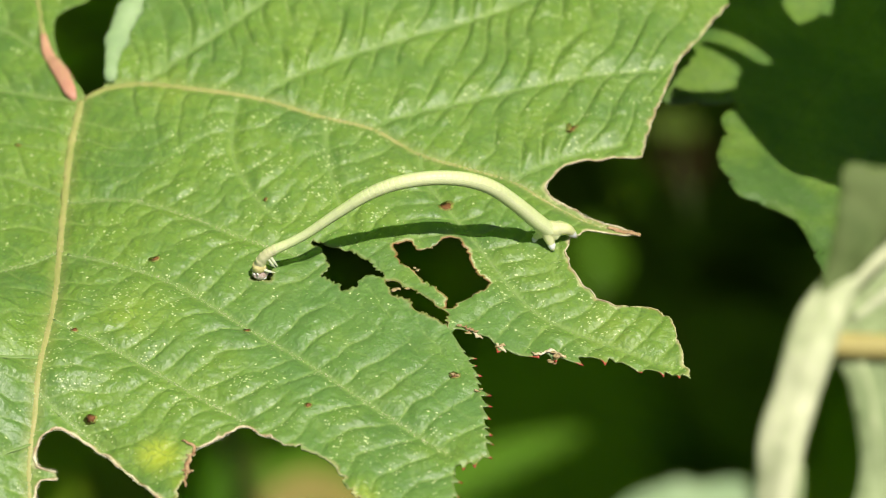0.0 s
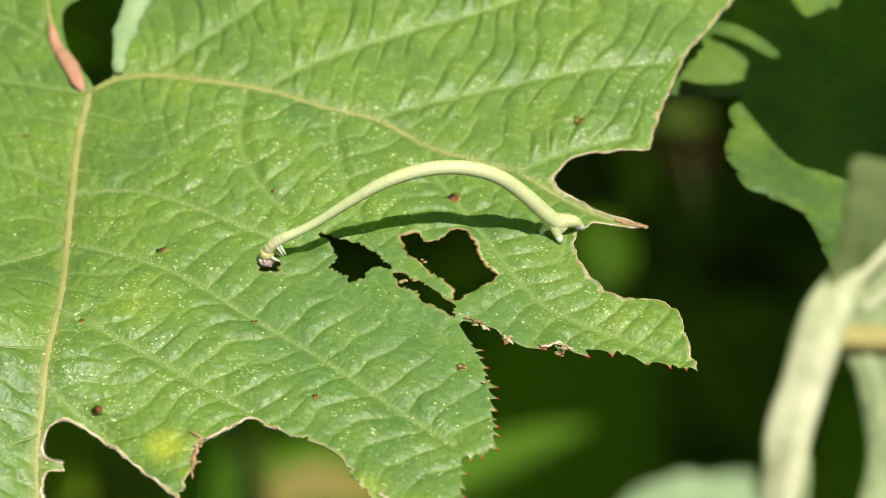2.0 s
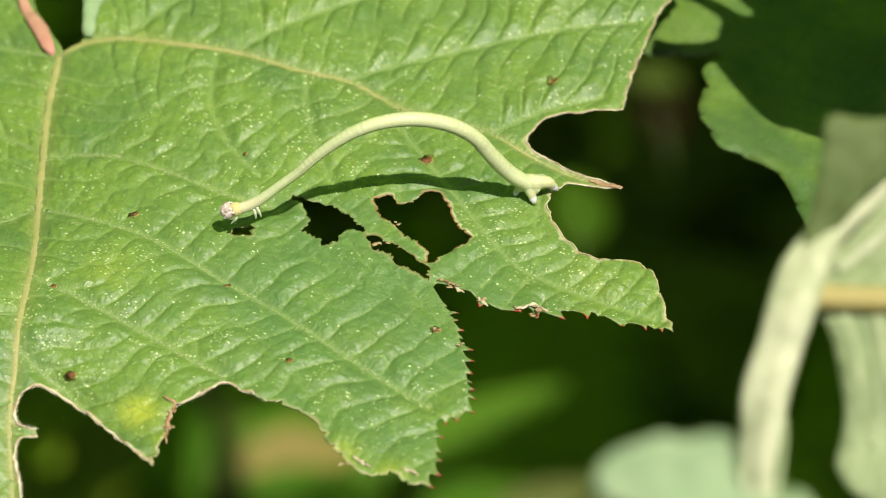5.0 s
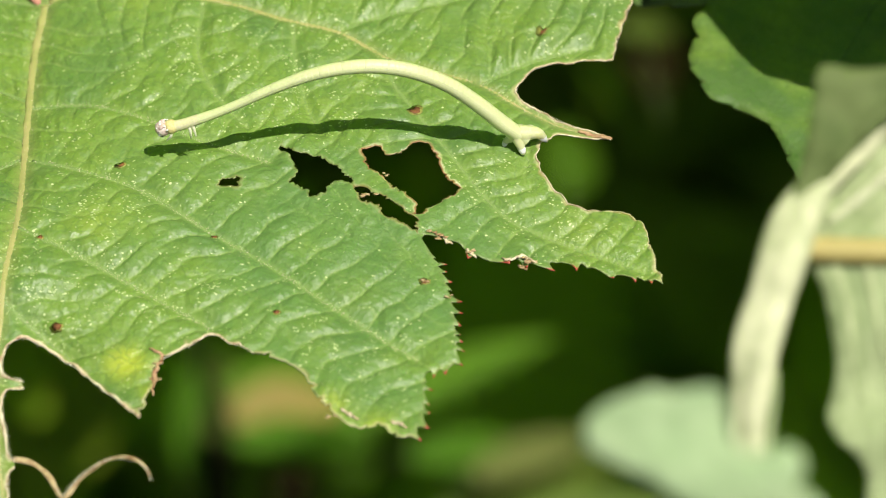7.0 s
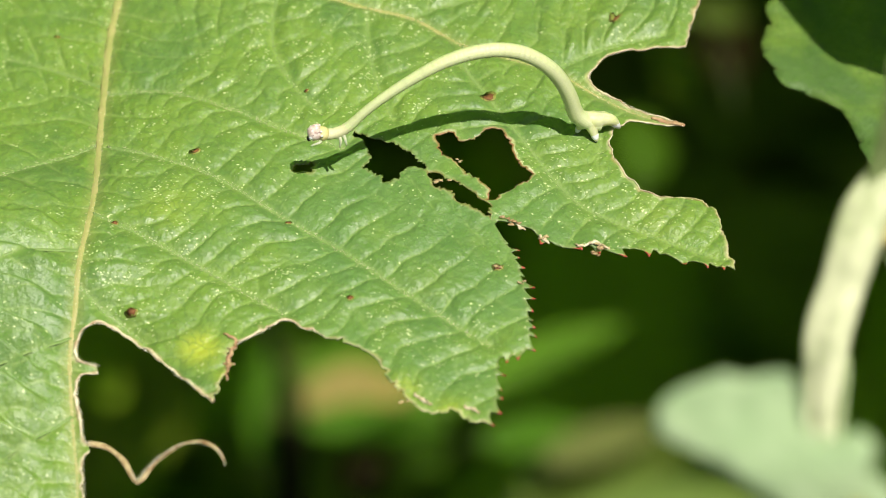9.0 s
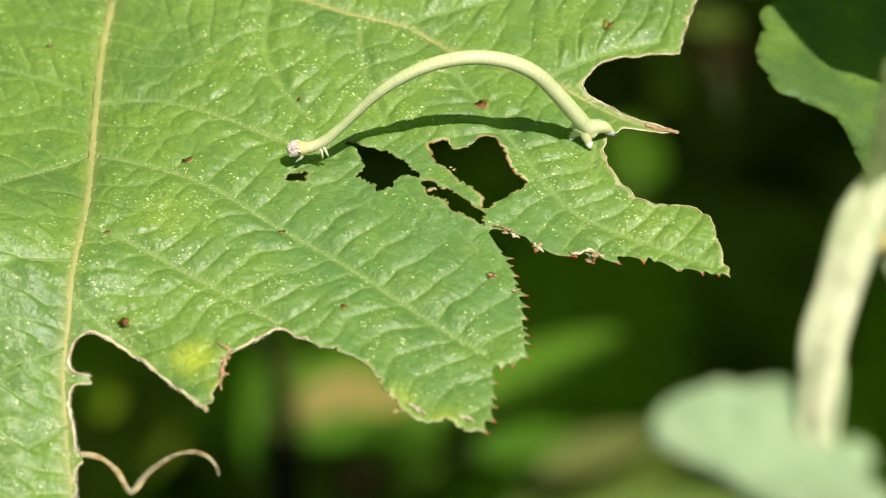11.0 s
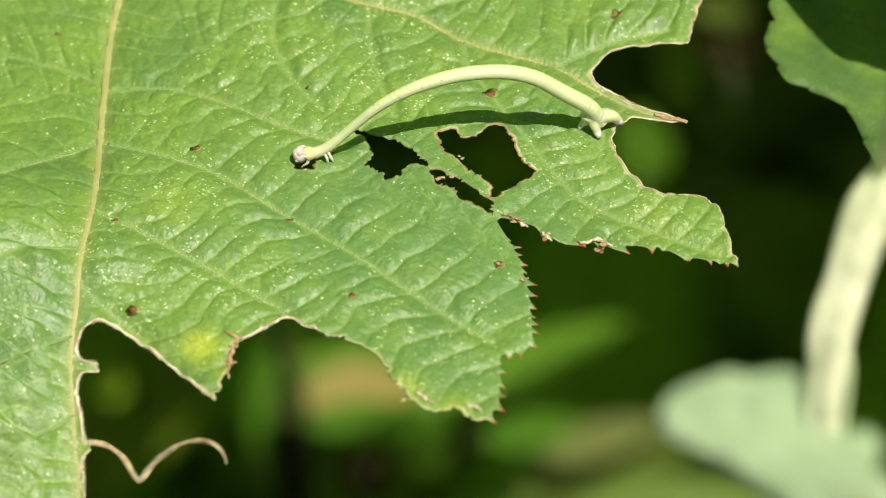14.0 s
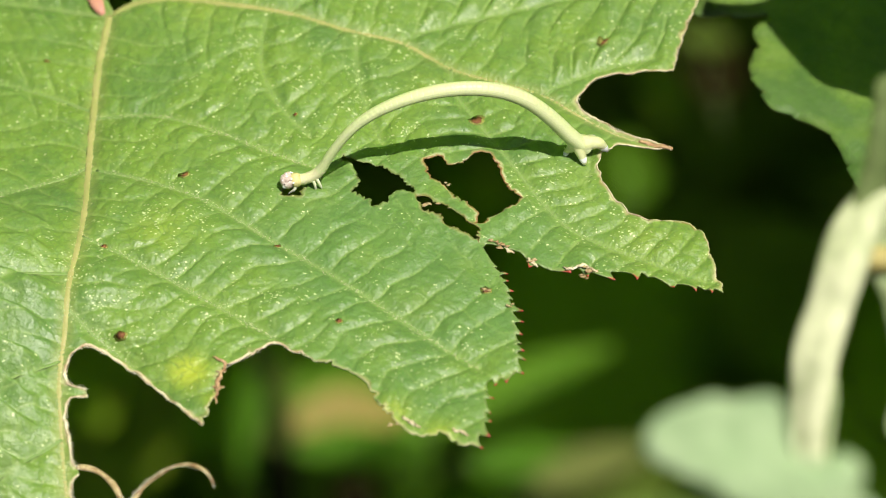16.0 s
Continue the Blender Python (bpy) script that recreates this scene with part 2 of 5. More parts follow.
# ---- building helpers
def link_mesh(name, mesh, mat, parent=None, label=""):
    mesh.materials.append(mat)
    ob = new(name, mesh)
    if parent:
        ob.parent = parent
    if label:
        ob["label"] = label
    return ob


def part(name, bm, mat, parent=None, label="", smooth=True):
    mesh = bpy.data.meshes.new(name)
    bmesh.ops.recalc_face_normals(bm, faces=bm.faces)
    for f in bm.faces:
        f.smooth = smooth
    bm.to_mesh(mesh)
    bm.free()
    return link_mesh(name, mesh, mat, parent, label)


def thing(name, label, category, place=None, group=""):
    ob = new(name)
    ob.empty_display_size = 0.005
    if place is not None:
        ob.matrix_world = place
    return tagged(ob, label, category, group)


def curve_through(points, step, closed=False, sharp=False):
    """Points at even steps along a smooth curve through the control points (without the last one)."""
    p = np.array(points, float)
    n = len(p)
    ext = np.vstack([p[-1:], p, p[:2]]) if closed else np.vstack([2 * p[0] - p[1], p, 2 * p[-1] - p[-2]])
    out = []
    for i in range(n if closed else n - 1):
        a, b, c, d = ext[i:i + 4]
        f = np.linspace(0, 1, 16, endpoint=False)[:, None]
        out.append(0.5 * (2 * b + (c - a) * f + (2 * a - 5 * b + 4 * c - d) * f**2 + (3 * b - a - 3 * c + d) * f**3))
    out = np.vstack(out + [p[:1] if closed else p[-1:]])
    if sharp:
        out = np.vstack([p, p[:1]]) if closed else p
    s = np.concatenate([[0], np.cumsum(np.linalg.norm(np.diff(out, axis=0), axis=1))])
    k = max(3, int(round(s[-1] / step)))
    at = np.linspace(0, s[-1], k, endpoint=False)
    return np.stack([np.interp(at, s, out[:, j]) for j in range(p.shape[1])], 1)


def wobble(u, v, wave, seed):
    """Smooth noise between about -1 and 1 from a few sines; wave in millimetres."""
    r = np.random.RandomState(seed)
    out = 0
    for k in range(5):
        a, ph, w = r.uniform(0, 6.28), r.uniform(0, 6.28), wave * r.uniform(0.7, 1.6)
        out = out + np.sin((u * math.cos(a) + v * math.sin(a)) * 6.28 / w + ph)
    return out / 3.2


def margin(line, kind, seed, pitch=1.3, depth=0.70, back=False):
    """Gives a stretch of outline its teeth or its chewed raggedness. The blade lies to its right."""
    r = np.random.RandomState(seed)
    if back:
        line = line[::-1]
    d = np.gradient(line, axis=0)
    d /= np.linalg.norm(d, axis=1, keepdims=True)
    out = np.stack([-d[:, 1], d[:, 0]], 1) * (-1 if back else 1)
    s = np.concatenate([[0], np.cumsum(np.linalg.norm(np.diff(line, axis=0), axis=1))])
    red = np.zeros(len(line))
    if kind == "teeth":
        ticks = np.cumsum(r.uniform(0.55, 1.45, int(s[-1] / pitch) + 6)) * pitch - 0.6
        i = np.searchsorted(ticks, s)
        a, b = ticks[np.maximum(i - 1, 0)], ticks[np.minimum(i, len(ticks) - 1)]
        saw = np.clip((s - a) / np.maximum(b - a, 0.1), 0, 1)
        high = r.uniform(0.22, 1.2, len(ticks) + 1)[np.minimum(i, len(ticks))]
        rise = np.where(saw < 0.88, 0.42 * (saw / 0.88) ** 1.5 + 0.58 * (saw / 0.88) ** 6.0, (1 - saw) / 0.12)
        line = line + out * (depth * (high * rise - 0.12))[:, None] + d * (0.35 * depth * rise)[:, None]
        red = rise * np.clip(2.5 * (high - 0.25), 0, 1)
    elif kind == "chewed":
        rag = 0.10 * wobble(s, s * 0, 0.9, seed) + 0.05 * wobble(s, s * 0, 0.35, seed + 1)
        line = line + out * rag[:, None]
    elif kind == "frayed":
        rag = 0.10 * wobble(s, s * 0, 0.8, seed) + 0.15 * np.abs(wobble(s, s * 0, 0.33, seed + 1)) ** 1.5
        line = line + out * rag[:, None]
        red = 0.6 * (wobble(s, s * 0, 1.3, seed + 2) > 0.2)
    elif kind == "torn":
        rag = 0.12 * wobble(s, s * 0, 1.1, seed) - 0.24 * np.abs(wobble(s, s * 0, 0.45, seed + 1)) ** 2 + 0.05
        line = line + out * rag[:, None]
        red = 0.35 * (wobble(s, s * 0, 1.6, seed + 2) > 0.35)
    return (line[::-1], red[::-1]) if back else (line, red)


def inside(pts, loop):
    x, y = pts[:, 0], pts[:, 1]
    hit = np.zeros(len(pts), bool)
    for (x0, y0), (x1, y1) in zip(loop, np.roll(loop, -1, 0)):
        if y0 != y1:
            hit ^= ((y0 > y) != (y1 > y)) & (x < (x1 - x0) * (y - y0) / (y1 - y0) + x0)
    return hit


def nearest(pts, line):
    """Distance to a dense line of points and the number of the nearest one."""
    dist, idx = np.empty(len(pts)), np.empty(len(pts), int)
    if len(line) > 300:
        tree = kdtree.KDTree(len(line))
        for i, (x, y) in enumerate(line):
            tree.insert((x, y, 0), i)
        tree.balance()
        for i, (x, y) in enumerate(pts):
            _, idx[i], dist[i] = tree.find((x, y, 0))
        return dist, idx
    for i in range(0, len(pts), 4000):
        d = ((pts[i:i + 4000, None, :] - line[None]) ** 2).sum(-1)
        idx[i:i + 4000] = d.argmin(1)
        dist[i:i + 4000] = np.sqrt(d.min(1))
    return dist, idx


def blade_mesh(name, loop, red, holes, grid, relief, dry=None, bend=None):
    """A leaf blade cut to its outline and holes, with relief; all in millimetres on the blade's own plane."""
    r = np.random.RandomState(5)
    edge = np.vstack([loop] + holes)
    inner = []
    for step, (u0, v0, u1, v1), skip in grid:
        uu, vv = np.meshgrid(np.arange(u0, u1, step), np.arange(v0, v1, step * 0.9))
        uu = uu + (np.arange(uu.shape[0]) % 2)[:, None] * step / 2
        p = np.stack([uu.ravel(), vv.ravel()], 1) + r.uniform(-0.12, 0.12, (uu.size, 2)) * step
        if skip:
            p = p[~((p[:, 0] > skip[0]) & (p[:, 1] > skip[1]) & (p[:, 0] < skip[2]) & (p[:, 1] < skip[3]))]
        ok = inside(p, loop)
        for h in holes:
            ok &= ~inside(p, h)
        p = p[ok]
        inner.append(p[nearest(p, edge)[0] > 0.08 + 0.35 * max(0, step - 0.2)])
    pts = np.vstack([edge] + inner)
    edges, n = [], 0
    for ring in [loop] + holes:
        k = len(ring)
        edges += [(n + i, n + (i + 1) % k) for i in range(k)]
        n += k
    vs, _, fs, _, _, _ = geometry.delaunay_2d_cdt([Vector(p) for p in pts], edges, [], 0, 1e-5)
    v = np.array([(a.x, a.y) for a in vs])
    f = np.array([t for t in fs])
    mid = v[f].mean(1)
    ok = inside(mid, loop)
    for h in holes:
        ok &= ~inside(mid, h)
    f = f[ok]
    used = np.unique(f)
    new_id = np.full(len(v), -1)
    new_id[used] = np.arange(len(used))
    v, f = v[used], new_id[f]
    w, marks = relief(v)
    dist, idx = nearest(v, edge)
    mesh = bpy.data.meshes.new(name)
    at = np.column_stack([v, w])
    mesh.from_pydata(((bend(at) if bend else at) * MM).tolist(), [], f.tolist())
    marks = dict(marks, margin=np.clip(dist, 0, 1))
    all_red = np.concatenate([red] + [np.zeros(len(h)) for h in holes])
    marks["tooth"] = all_red[idx] * np.clip(1 - dist / 0.3, 0, 1)
    marks["burn"] = np.concatenate([np.zeros(len(loop))] + [np.ones(len(h)) for h in holes])[idx]
    marks["dry"] = np.concatenate([np.zeros(len(loop)) if dry is None else dry] + [np.full(len(h), k) for h, k in zip(holes, (0.2, 0.95, 0.5, 0.35))])[idx]
    for key, val in marks.items():
        a = mesh.attributes.new(key, "FLOAT", "POINT")
        a.data.foreach_set("value", np.ascontiguousarray(val, dtype=np.float32))
    mesh.polygons.foreach_set("use_smooth", [True] * len(f))
    mesh.update()
    return mesh


def thicken(ob, mm):
    s = ob.modifiers.new("thickness", "SOLIDIFY")
    s.thickness, s.offset = mm * MM, -1


def tube(path, radii, sides=8, flat=1.0, up=(0, 0, 1), ridge=0.0, crest=1.0):
    """A closed, tapering tube along a path (metres); flat squeezes it along up, ridge gives it three blunt edges, one of them at the angle crest."""
    bm = bmesh.new()
    path = [Vector([float(c) for c in p]) for p in path]
    rings = []
    for i, p in enumerate(path):
        d = (path[min(i + 1, len(path) - 1)] - path[max(i - 1, 0)]).normalized()
        side = d.cross(Vector(up)).normalized()
        top = side.cross(d).normalized()
        rings.append([bm.verts.new(p + float(radii[i]) * (1 + ridge * math.cos(3 * (a - crest))) * (side * math.cos(a) + top * flat * math.sin(a))) for a in (6.28318 * k / sides for k in range(sides))])
    for a, b in zip(rings, rings[1:]):
        for k in range(sides):
            bm.faces.new((a[k], a[(k + 1) % sides], b[(k + 1) % sides], b[k]))
    bm.faces.new(rings[0][::-1])
    bm.faces.new(rings[-1])
    return bm


# ---- the leaf that the caterpillar feeds on: stretches of its margin, in millimetres on the blade
UPPER = [
    (-26, 16), (-24.7, 17.2), (-24.6, 20), (-24.1, 22.8), (-23.3, 25.5), (-22.2, 28.8), (-18.9, 32.6), (-11.3, 35.9),
    (0.7, 36.9), (11.4, 34.3), (17.6, 30.4), (21.4, 26.3),
]
APEX = [
    (21.2, 25.8), (20, 24), (18.8, 21.8), (17.3, 19.5), (16.3, 16.5), (15.4, 13.9), (14.7, 11.6), (14.2, 9.3),
]
BITE_A = [
    (14.2, 9.3), (12.2, 9.2), (9.9, 9), (8.3, 8.1), (7.4, 6.5), (7.6, 5.4), (8.8, 4.5), (10.8, 3.2), (12.6, 2.4), (13.8, 1.6),
]
BITE_B = [
    (13.8, 1.5), (12.2, 1.8), (10.2, 1.9), (9, 0.9), (8.6, -0.4), (9.1, -2.2), (10.1, -4.1), (11.5, -5.5), (13.5, -5.6),
    (14.9, -6), (15.8, -7.5), (16.2, -9.3), (16.5, -10.8), (16.8, -12.5),
]
EAST = [
    (16.8, -12.5), (15, -11.8), (13.1, -11.5), (11.4, -10.7), (9.9, -10.3), (8.5, -10.7), (7, -10.1), (5.6, -10.1), (4.2, -9.7),
    (3.3, -8.7), (2.1, -8.2), (0.7, -7.8),
]
SOUTH = [
    (0.7, -8.1), (1.5, -9.9), (2.1, -11.5), (2.5, -13.2), (2.8, -15.1), (2.9, -17.2), (2.9, -19.2), (2.2, -19.9), (0.9, -20.6),
    (0.8, -22.3), (0.7, -24.4), (0, -26.3),
]
SHRED = [
    (0, -26.3), (-1.2, -26), (-1.9, -25.2), (-3.1, -25.3), (-4.3, -24.9), (-5.2, -23.9), (-6.1, -23), (-6.7, -21.7),
    (-7.4, -20.5), (-8.8, -19.3), (-10.5, -18.5), (-12, -17.7), (-13.4, -16.7), (-14.6, -17.6), (-15.7, -18.3), (-16.8, -18.9),
]
FLAP = [
    (-16.8, -18.9), (-17, -20.2), (-17.3, -21.9), (-17.9, -24),
]
BITE_C = [
    (-17.9, -24), (-19.2, -22.6), (-20.8, -21.1), (-22.4, -19.5), (-24, -18.1), (-25.5, -17.3), (-26.5, -17.5), (-27.1, -18.5),
    (-27.2, -19.9), (-26.8, -20.8), (-25.6, -21.2),
]
BITE_D = [
    (-25.6, -21.6), (-26.7, -22), (-27, -23.2), (-26.8, -24.3), (-26.5, -25.7), (-26.3, -27.1), (-25.8, -28),
]
RIB = [
    (-25.8, -28.4), (-26.2, -29.1), (-26, -32), (-25.8, -36.2), (-25.7, -42.6),
]
WEST = [
    (-25.7, -42.6), (-31.5, -41.3), (-39.3, -34.8), (-46, -24.2), (-50.5, -8.7), (-50.5, 8), (-47.3, 23.1), (-43.1, 35.2),
    (-34.8, 39.2), (-28.8, 33.3), (-26, 27.5), (-26.6, 25.6), (-28.5, 24.3), (-28.6, 21.8), (-27.6, 18.6), (-26, 16),
]
HOLE_A = [
    (-9.2, 0.9), (-7.9, 0.1), (-6.6, -0.3), (-5.5, -1.2), (-4.1, -2.8), (-5.1, -2.7), (-6, -3.2), (-6, -3.8), (-7.1, -4.2),
    (-7.1, -3.3), (-8.4, -2.7), (-7.8, -1.7), (-8.1, -0.8), (-8.6, 0.1),
]
HOLE_B = [
    (-3.4, 0.1), (-2.5, 0.6), (-1.9, -0.3), (-0.7, -0.3), (0.1, 0.6), (1.1, 0.7), (1.9, -1.1), (2.2, -2.4), (3.1, -3.3),
    (2.9, -4.1), (1.8, -4.6), (0.5, -5.9), (0.2, -4.9), (-0.4, -3.9), (-1.3, -3.3), (-2.1, -2.3), (-3.1, -1.1),
]
CRACK = [
    (-4, -3.3), (-3.2, -3.5), (-1.9, -4.3), (-0.5, -5.6), (0.4, -6.5), (0.4, -7.7), (-0.7, -6.8), (-1.7, -6.2), (-2.6, -5.1),
    (-3.6, -4.4),
]
NIBBLE = [
    (-13.1, -2.3), (-12.7, -2.15), (-12.3, -2.35), (-11.9, -2.1), (-11.85, -2.4), (-12.1, -2.6), (-12.0, -2.95), (-12.5, -2.9), (-12.8, -3.05), (-13.25, -2.8),
]
MAIN_VEIN = [
    (-26.2, 15.6), (-26.7, 10.4), (-26.8, 3.4), (-26.8, -0.5), (-26.9, -5.5), (-27.5, -11.4), (-27.5, -15.6), (-27.6, -19.2),
    (-27.5, -21.4), (-27, -26.2), (-26.4, -31), (-26.1, -37.6),
]
CROSS_VEIN = [
    (-26, 15.8), (-24.4, 16.9), (-21.8, 17.4), (-18.3, 16.9), (-13.5, 15.7), (-9.2, 13.9), (-5.1, 12.6), (-1.6, 9.9), (1.9, 8.3),
    (4.9, 7), (7.4, 5), (10.2, 3.1), (13, 2),
]
LOBE_VEINS = [
    [(-21.8, 17.4), (-18.8, 20.5), (-14, 25.6), (-11.2, 28.8)],
    [(-13.5, 15.7), (-10.1, 18.5), (-3.5, 22.1), (3.2, 25), (7.4, 27.5)],
    [(-5.2, 12.7), (-3.4, 13.9), (0.7, 15.4), (8.9, 17.5), (15.9, 18.5)],
    [(4.9, 7), (6.7, 8.3), (9.1, 9.6), (13.2, 10.8)],
    [(-14.9, 15.4), (-15.2, 12.1), (-14.9, 9.2), (-13.4, 5.7), (-11.3, 2.9)],
    [(-8.4, 13.1), (-8.3, 9.8), (-7.4, 5.2), (-6.3, 2)],
    [(-1.6, 9.9), (-1.4, 7.5), (0.2, 4.3), (2.6, 0.1), (6.1, -5.5), (10.7, -8.7), (16, -11.4)],
    [(-26.9, 4.9), (-25.4, 5.2), (-22.2, 5.3), (-18.1, 3.7), (-14.5, 1.7), (-9.6, -0.5)],
    [(-26.3, -0.3), (-23, -1.3), (-18.6, -3.3), (-13.8, -7.1), (-10.2, -10), (-6.3, -13.5), (-2.4, -16.9), (0.6, -19.2)],
]
SIDE_VEINS = [
    [(-26.9, -6.8), (-24.6, -8.2), (-21.4, -10.3), (-17.4, -13.1), (-13.1, -16.3)],
    [(-27.5, -13.5), (-25.2, -16.3), (-22.4, -18.9)],
    [(-26.7, 0.1), (-28.6, -1.1), (-33.1, -3.3), (-38.3, -6.6)],
    [(-26.9, 5.7), (-29.9, 6.9), (-35.6, 8), (-41.7, 8.6)],
    [(-27.5, -10.3), (-30.2, -10.6), (-34.6, -13), (-39.2, -17.1)],
    [(-27.6, -18.4), (-29.5, -19.8), (-33.1, -22.7), (-37.1, -27.1)],
    [(-27.1, -25.2), (-29, -27.1), (-32.4, -31)],
    [(-26.4, 15.6), (-32.2, 16), (-38.3, 15.7), (-46.3, 13.9)],
    [(-29.0, 20.1), (-31.0, 21.7), (-32.7, 22.8), (-35.3, 23.7), (-41.7, 25.5)],
]
SECOND = LOBE_VEINS + SIDE_VEINS
CURL = [
    (-25.9, -27.7), (-24.7, -28.2), (-23.5, -29.4), (-22.7, -30.9), (-22.3, -30.7), (-21.5, -29.2), (-20.1, -28), (-18.8, -27.7),
    (-17.7, -28.2), (-17.1, -29), (-17, -29.6),
]
STALK = [
    (-26.7, 15.7), (-27.6, 17.5), (-28.5, 19.4), (-29.1, 20.9), (-29.5, 22.5), (-29.8, 24.3), (-30.1, 26.2), (-30.4, 28.8),
]
SPOTS = [
    (-20.1, -1.1, 0.32), (0.2, 4.3, 0.42), (9.3, 12, 0.36), (-23.7, -16.3, 0.36), (-30.4, 10.1, 0.2), (-25.3, -7.8, 0.2), (-13.5, -7.6, 0.2), (-9.1, -15.3, 0.22), (0.8, -12.1, 0.3), (-12.6, 5.2, 0.14),
]
FLAKES = [
    (7.9, -10.3, 0.55), (7.4, -10.8, 0.4), (3.9, -9.3, 0.45), (1.8, -8.1, 0.5), (1.2, -7.7, 0.35), (0.8, -12.1, 0.4), (-3.3, -4.2, 0.5), (-1.9, -2.3, 0.3), (-16.9, -19.2, 0.45), (-17.1, -20.7, 0.4), (2.3, -13.5, 0.3), (-5.4, -24.4, 0.3),
]
YELLOW = [
    (-19, -19.2, 1, 1.8), (-17, -21.7, 0.5, 0.8), (-5.4, -23.2, 0.5, 1.2), (-2.4, -25.4, 0.5, 1.2), (-19.9, 16.9, 0.2, 4), (7.1, 11, 0.1, 4), (-3.4, 8, 0.1, 4), (4.4, 22.5, 0.1, 4), (11.5, -7.6, 0.15, 4), (-21.6, -6.6, 0.15, 4), (-3.6, -13.5, 0.12, 4),
]
STIPPLE = [
    (-23.1, -7.6, 1, 6), (-24.4, -11.9, 0.8, 4), (-20.9, -4.4, 0.7, 5), (-6.2, 9.8, 0.7, 8), (-9.8, 6.3, 0.6, 6), (-2.6, 12.1, 0.5, 6), (13.4, 16.9, 0.8, 6), (9, 20.6, 0.5, 6), (10.3, -7.6, 0.8, 5), (4.6, -2.2, 0.5, 4), (-13.9, -14, 0.4, 6), (-3.5, -19.2, 0.5, 6), (-14.8, 11.6, 0.4, 9),
]
# Centres and spread of the painted bluish sheen.
SKY_SHEEN = [
    (-3.6, -14, 90), (0.6, -9.8, 60), (-8.7, -6.6, 40), (-31.8, -19.2, 60),
]
RIMS = [
    [(-17.49, -18.1), (-16.96, -18.31), (-16.6, -18.76), (-16.76, -19.42), (-17, -20.13), (-17.07, -21.03), (-17.13, -22.28)],
    [(3.66, -9.09), (4, -9.52), (4.34, -10.05)],
    [(6.06, -10.05), (6.44, -10.26), (7.01, -10.05), (7.59, -9.84), (8.04, -10.26), (8.3, -10.69)],
    [(2.05, -8.24), (2.43, -8.56), (2.82, -8.67)],
    [(-4.7, -23.68), (-4.14, -24.22), (-3.47, -24.62)],
    [(-1.44, -24.86), (-0.88, -25.06), (-0.37, -25.6)],
]

VEINS = [curve_through(v, 0.4) for v in [MAIN_VEIN, CROSS_VEIN] + SECOND]
FLAT_EDGE = curve_through(APEX + BITE_A[1:], 0.5)


SLANT = [0.3, 0.2, 0.95, 0.95, 0.95, 0.9, -0.3, -0.3, 0.4, 0.5, 0.45, 0.45, 0.4, -0.4, -0.4, -0.4, -0.4, -0.4, -0.4, -0.4]


def sag(p):
    """How far the blade droops towards its base and its lower lobe, in millimetres."""
    c = np.clip(-12 - p[:, 0], 0, 60)
    f = np.clip((p[:, 1] + 9) / 13, 0, 1)
    g = np.clip((-17 - p[:, 0]) / 8, 0, 1)
    return np.where(c < 16, 0.011 * c * c, 0.35 * c - 2.8) * f * f * (3 - 2 * f) + 0.25 * np.clip(-12 - p[:, 1], 0, 40) * g * g * (3 - 2 * g)


def settled(p):
    """Points on the flat blade (u, v, w in millimetres) carried to the drooping one."""
    return p + (sag(p) / 208.6)[:, None] * np.column_stack([p[:, 0], p[:, 1] + 208.6, np.full(len(p), -208.6)])


def chance(a, b):
    """An even random number between 0 and 1 for each pair of whole numbers."""
    x = np.sin(a * 127.1 + b * 311.7 + 3.3) * 43758.5453
    return x - np.floor(x)


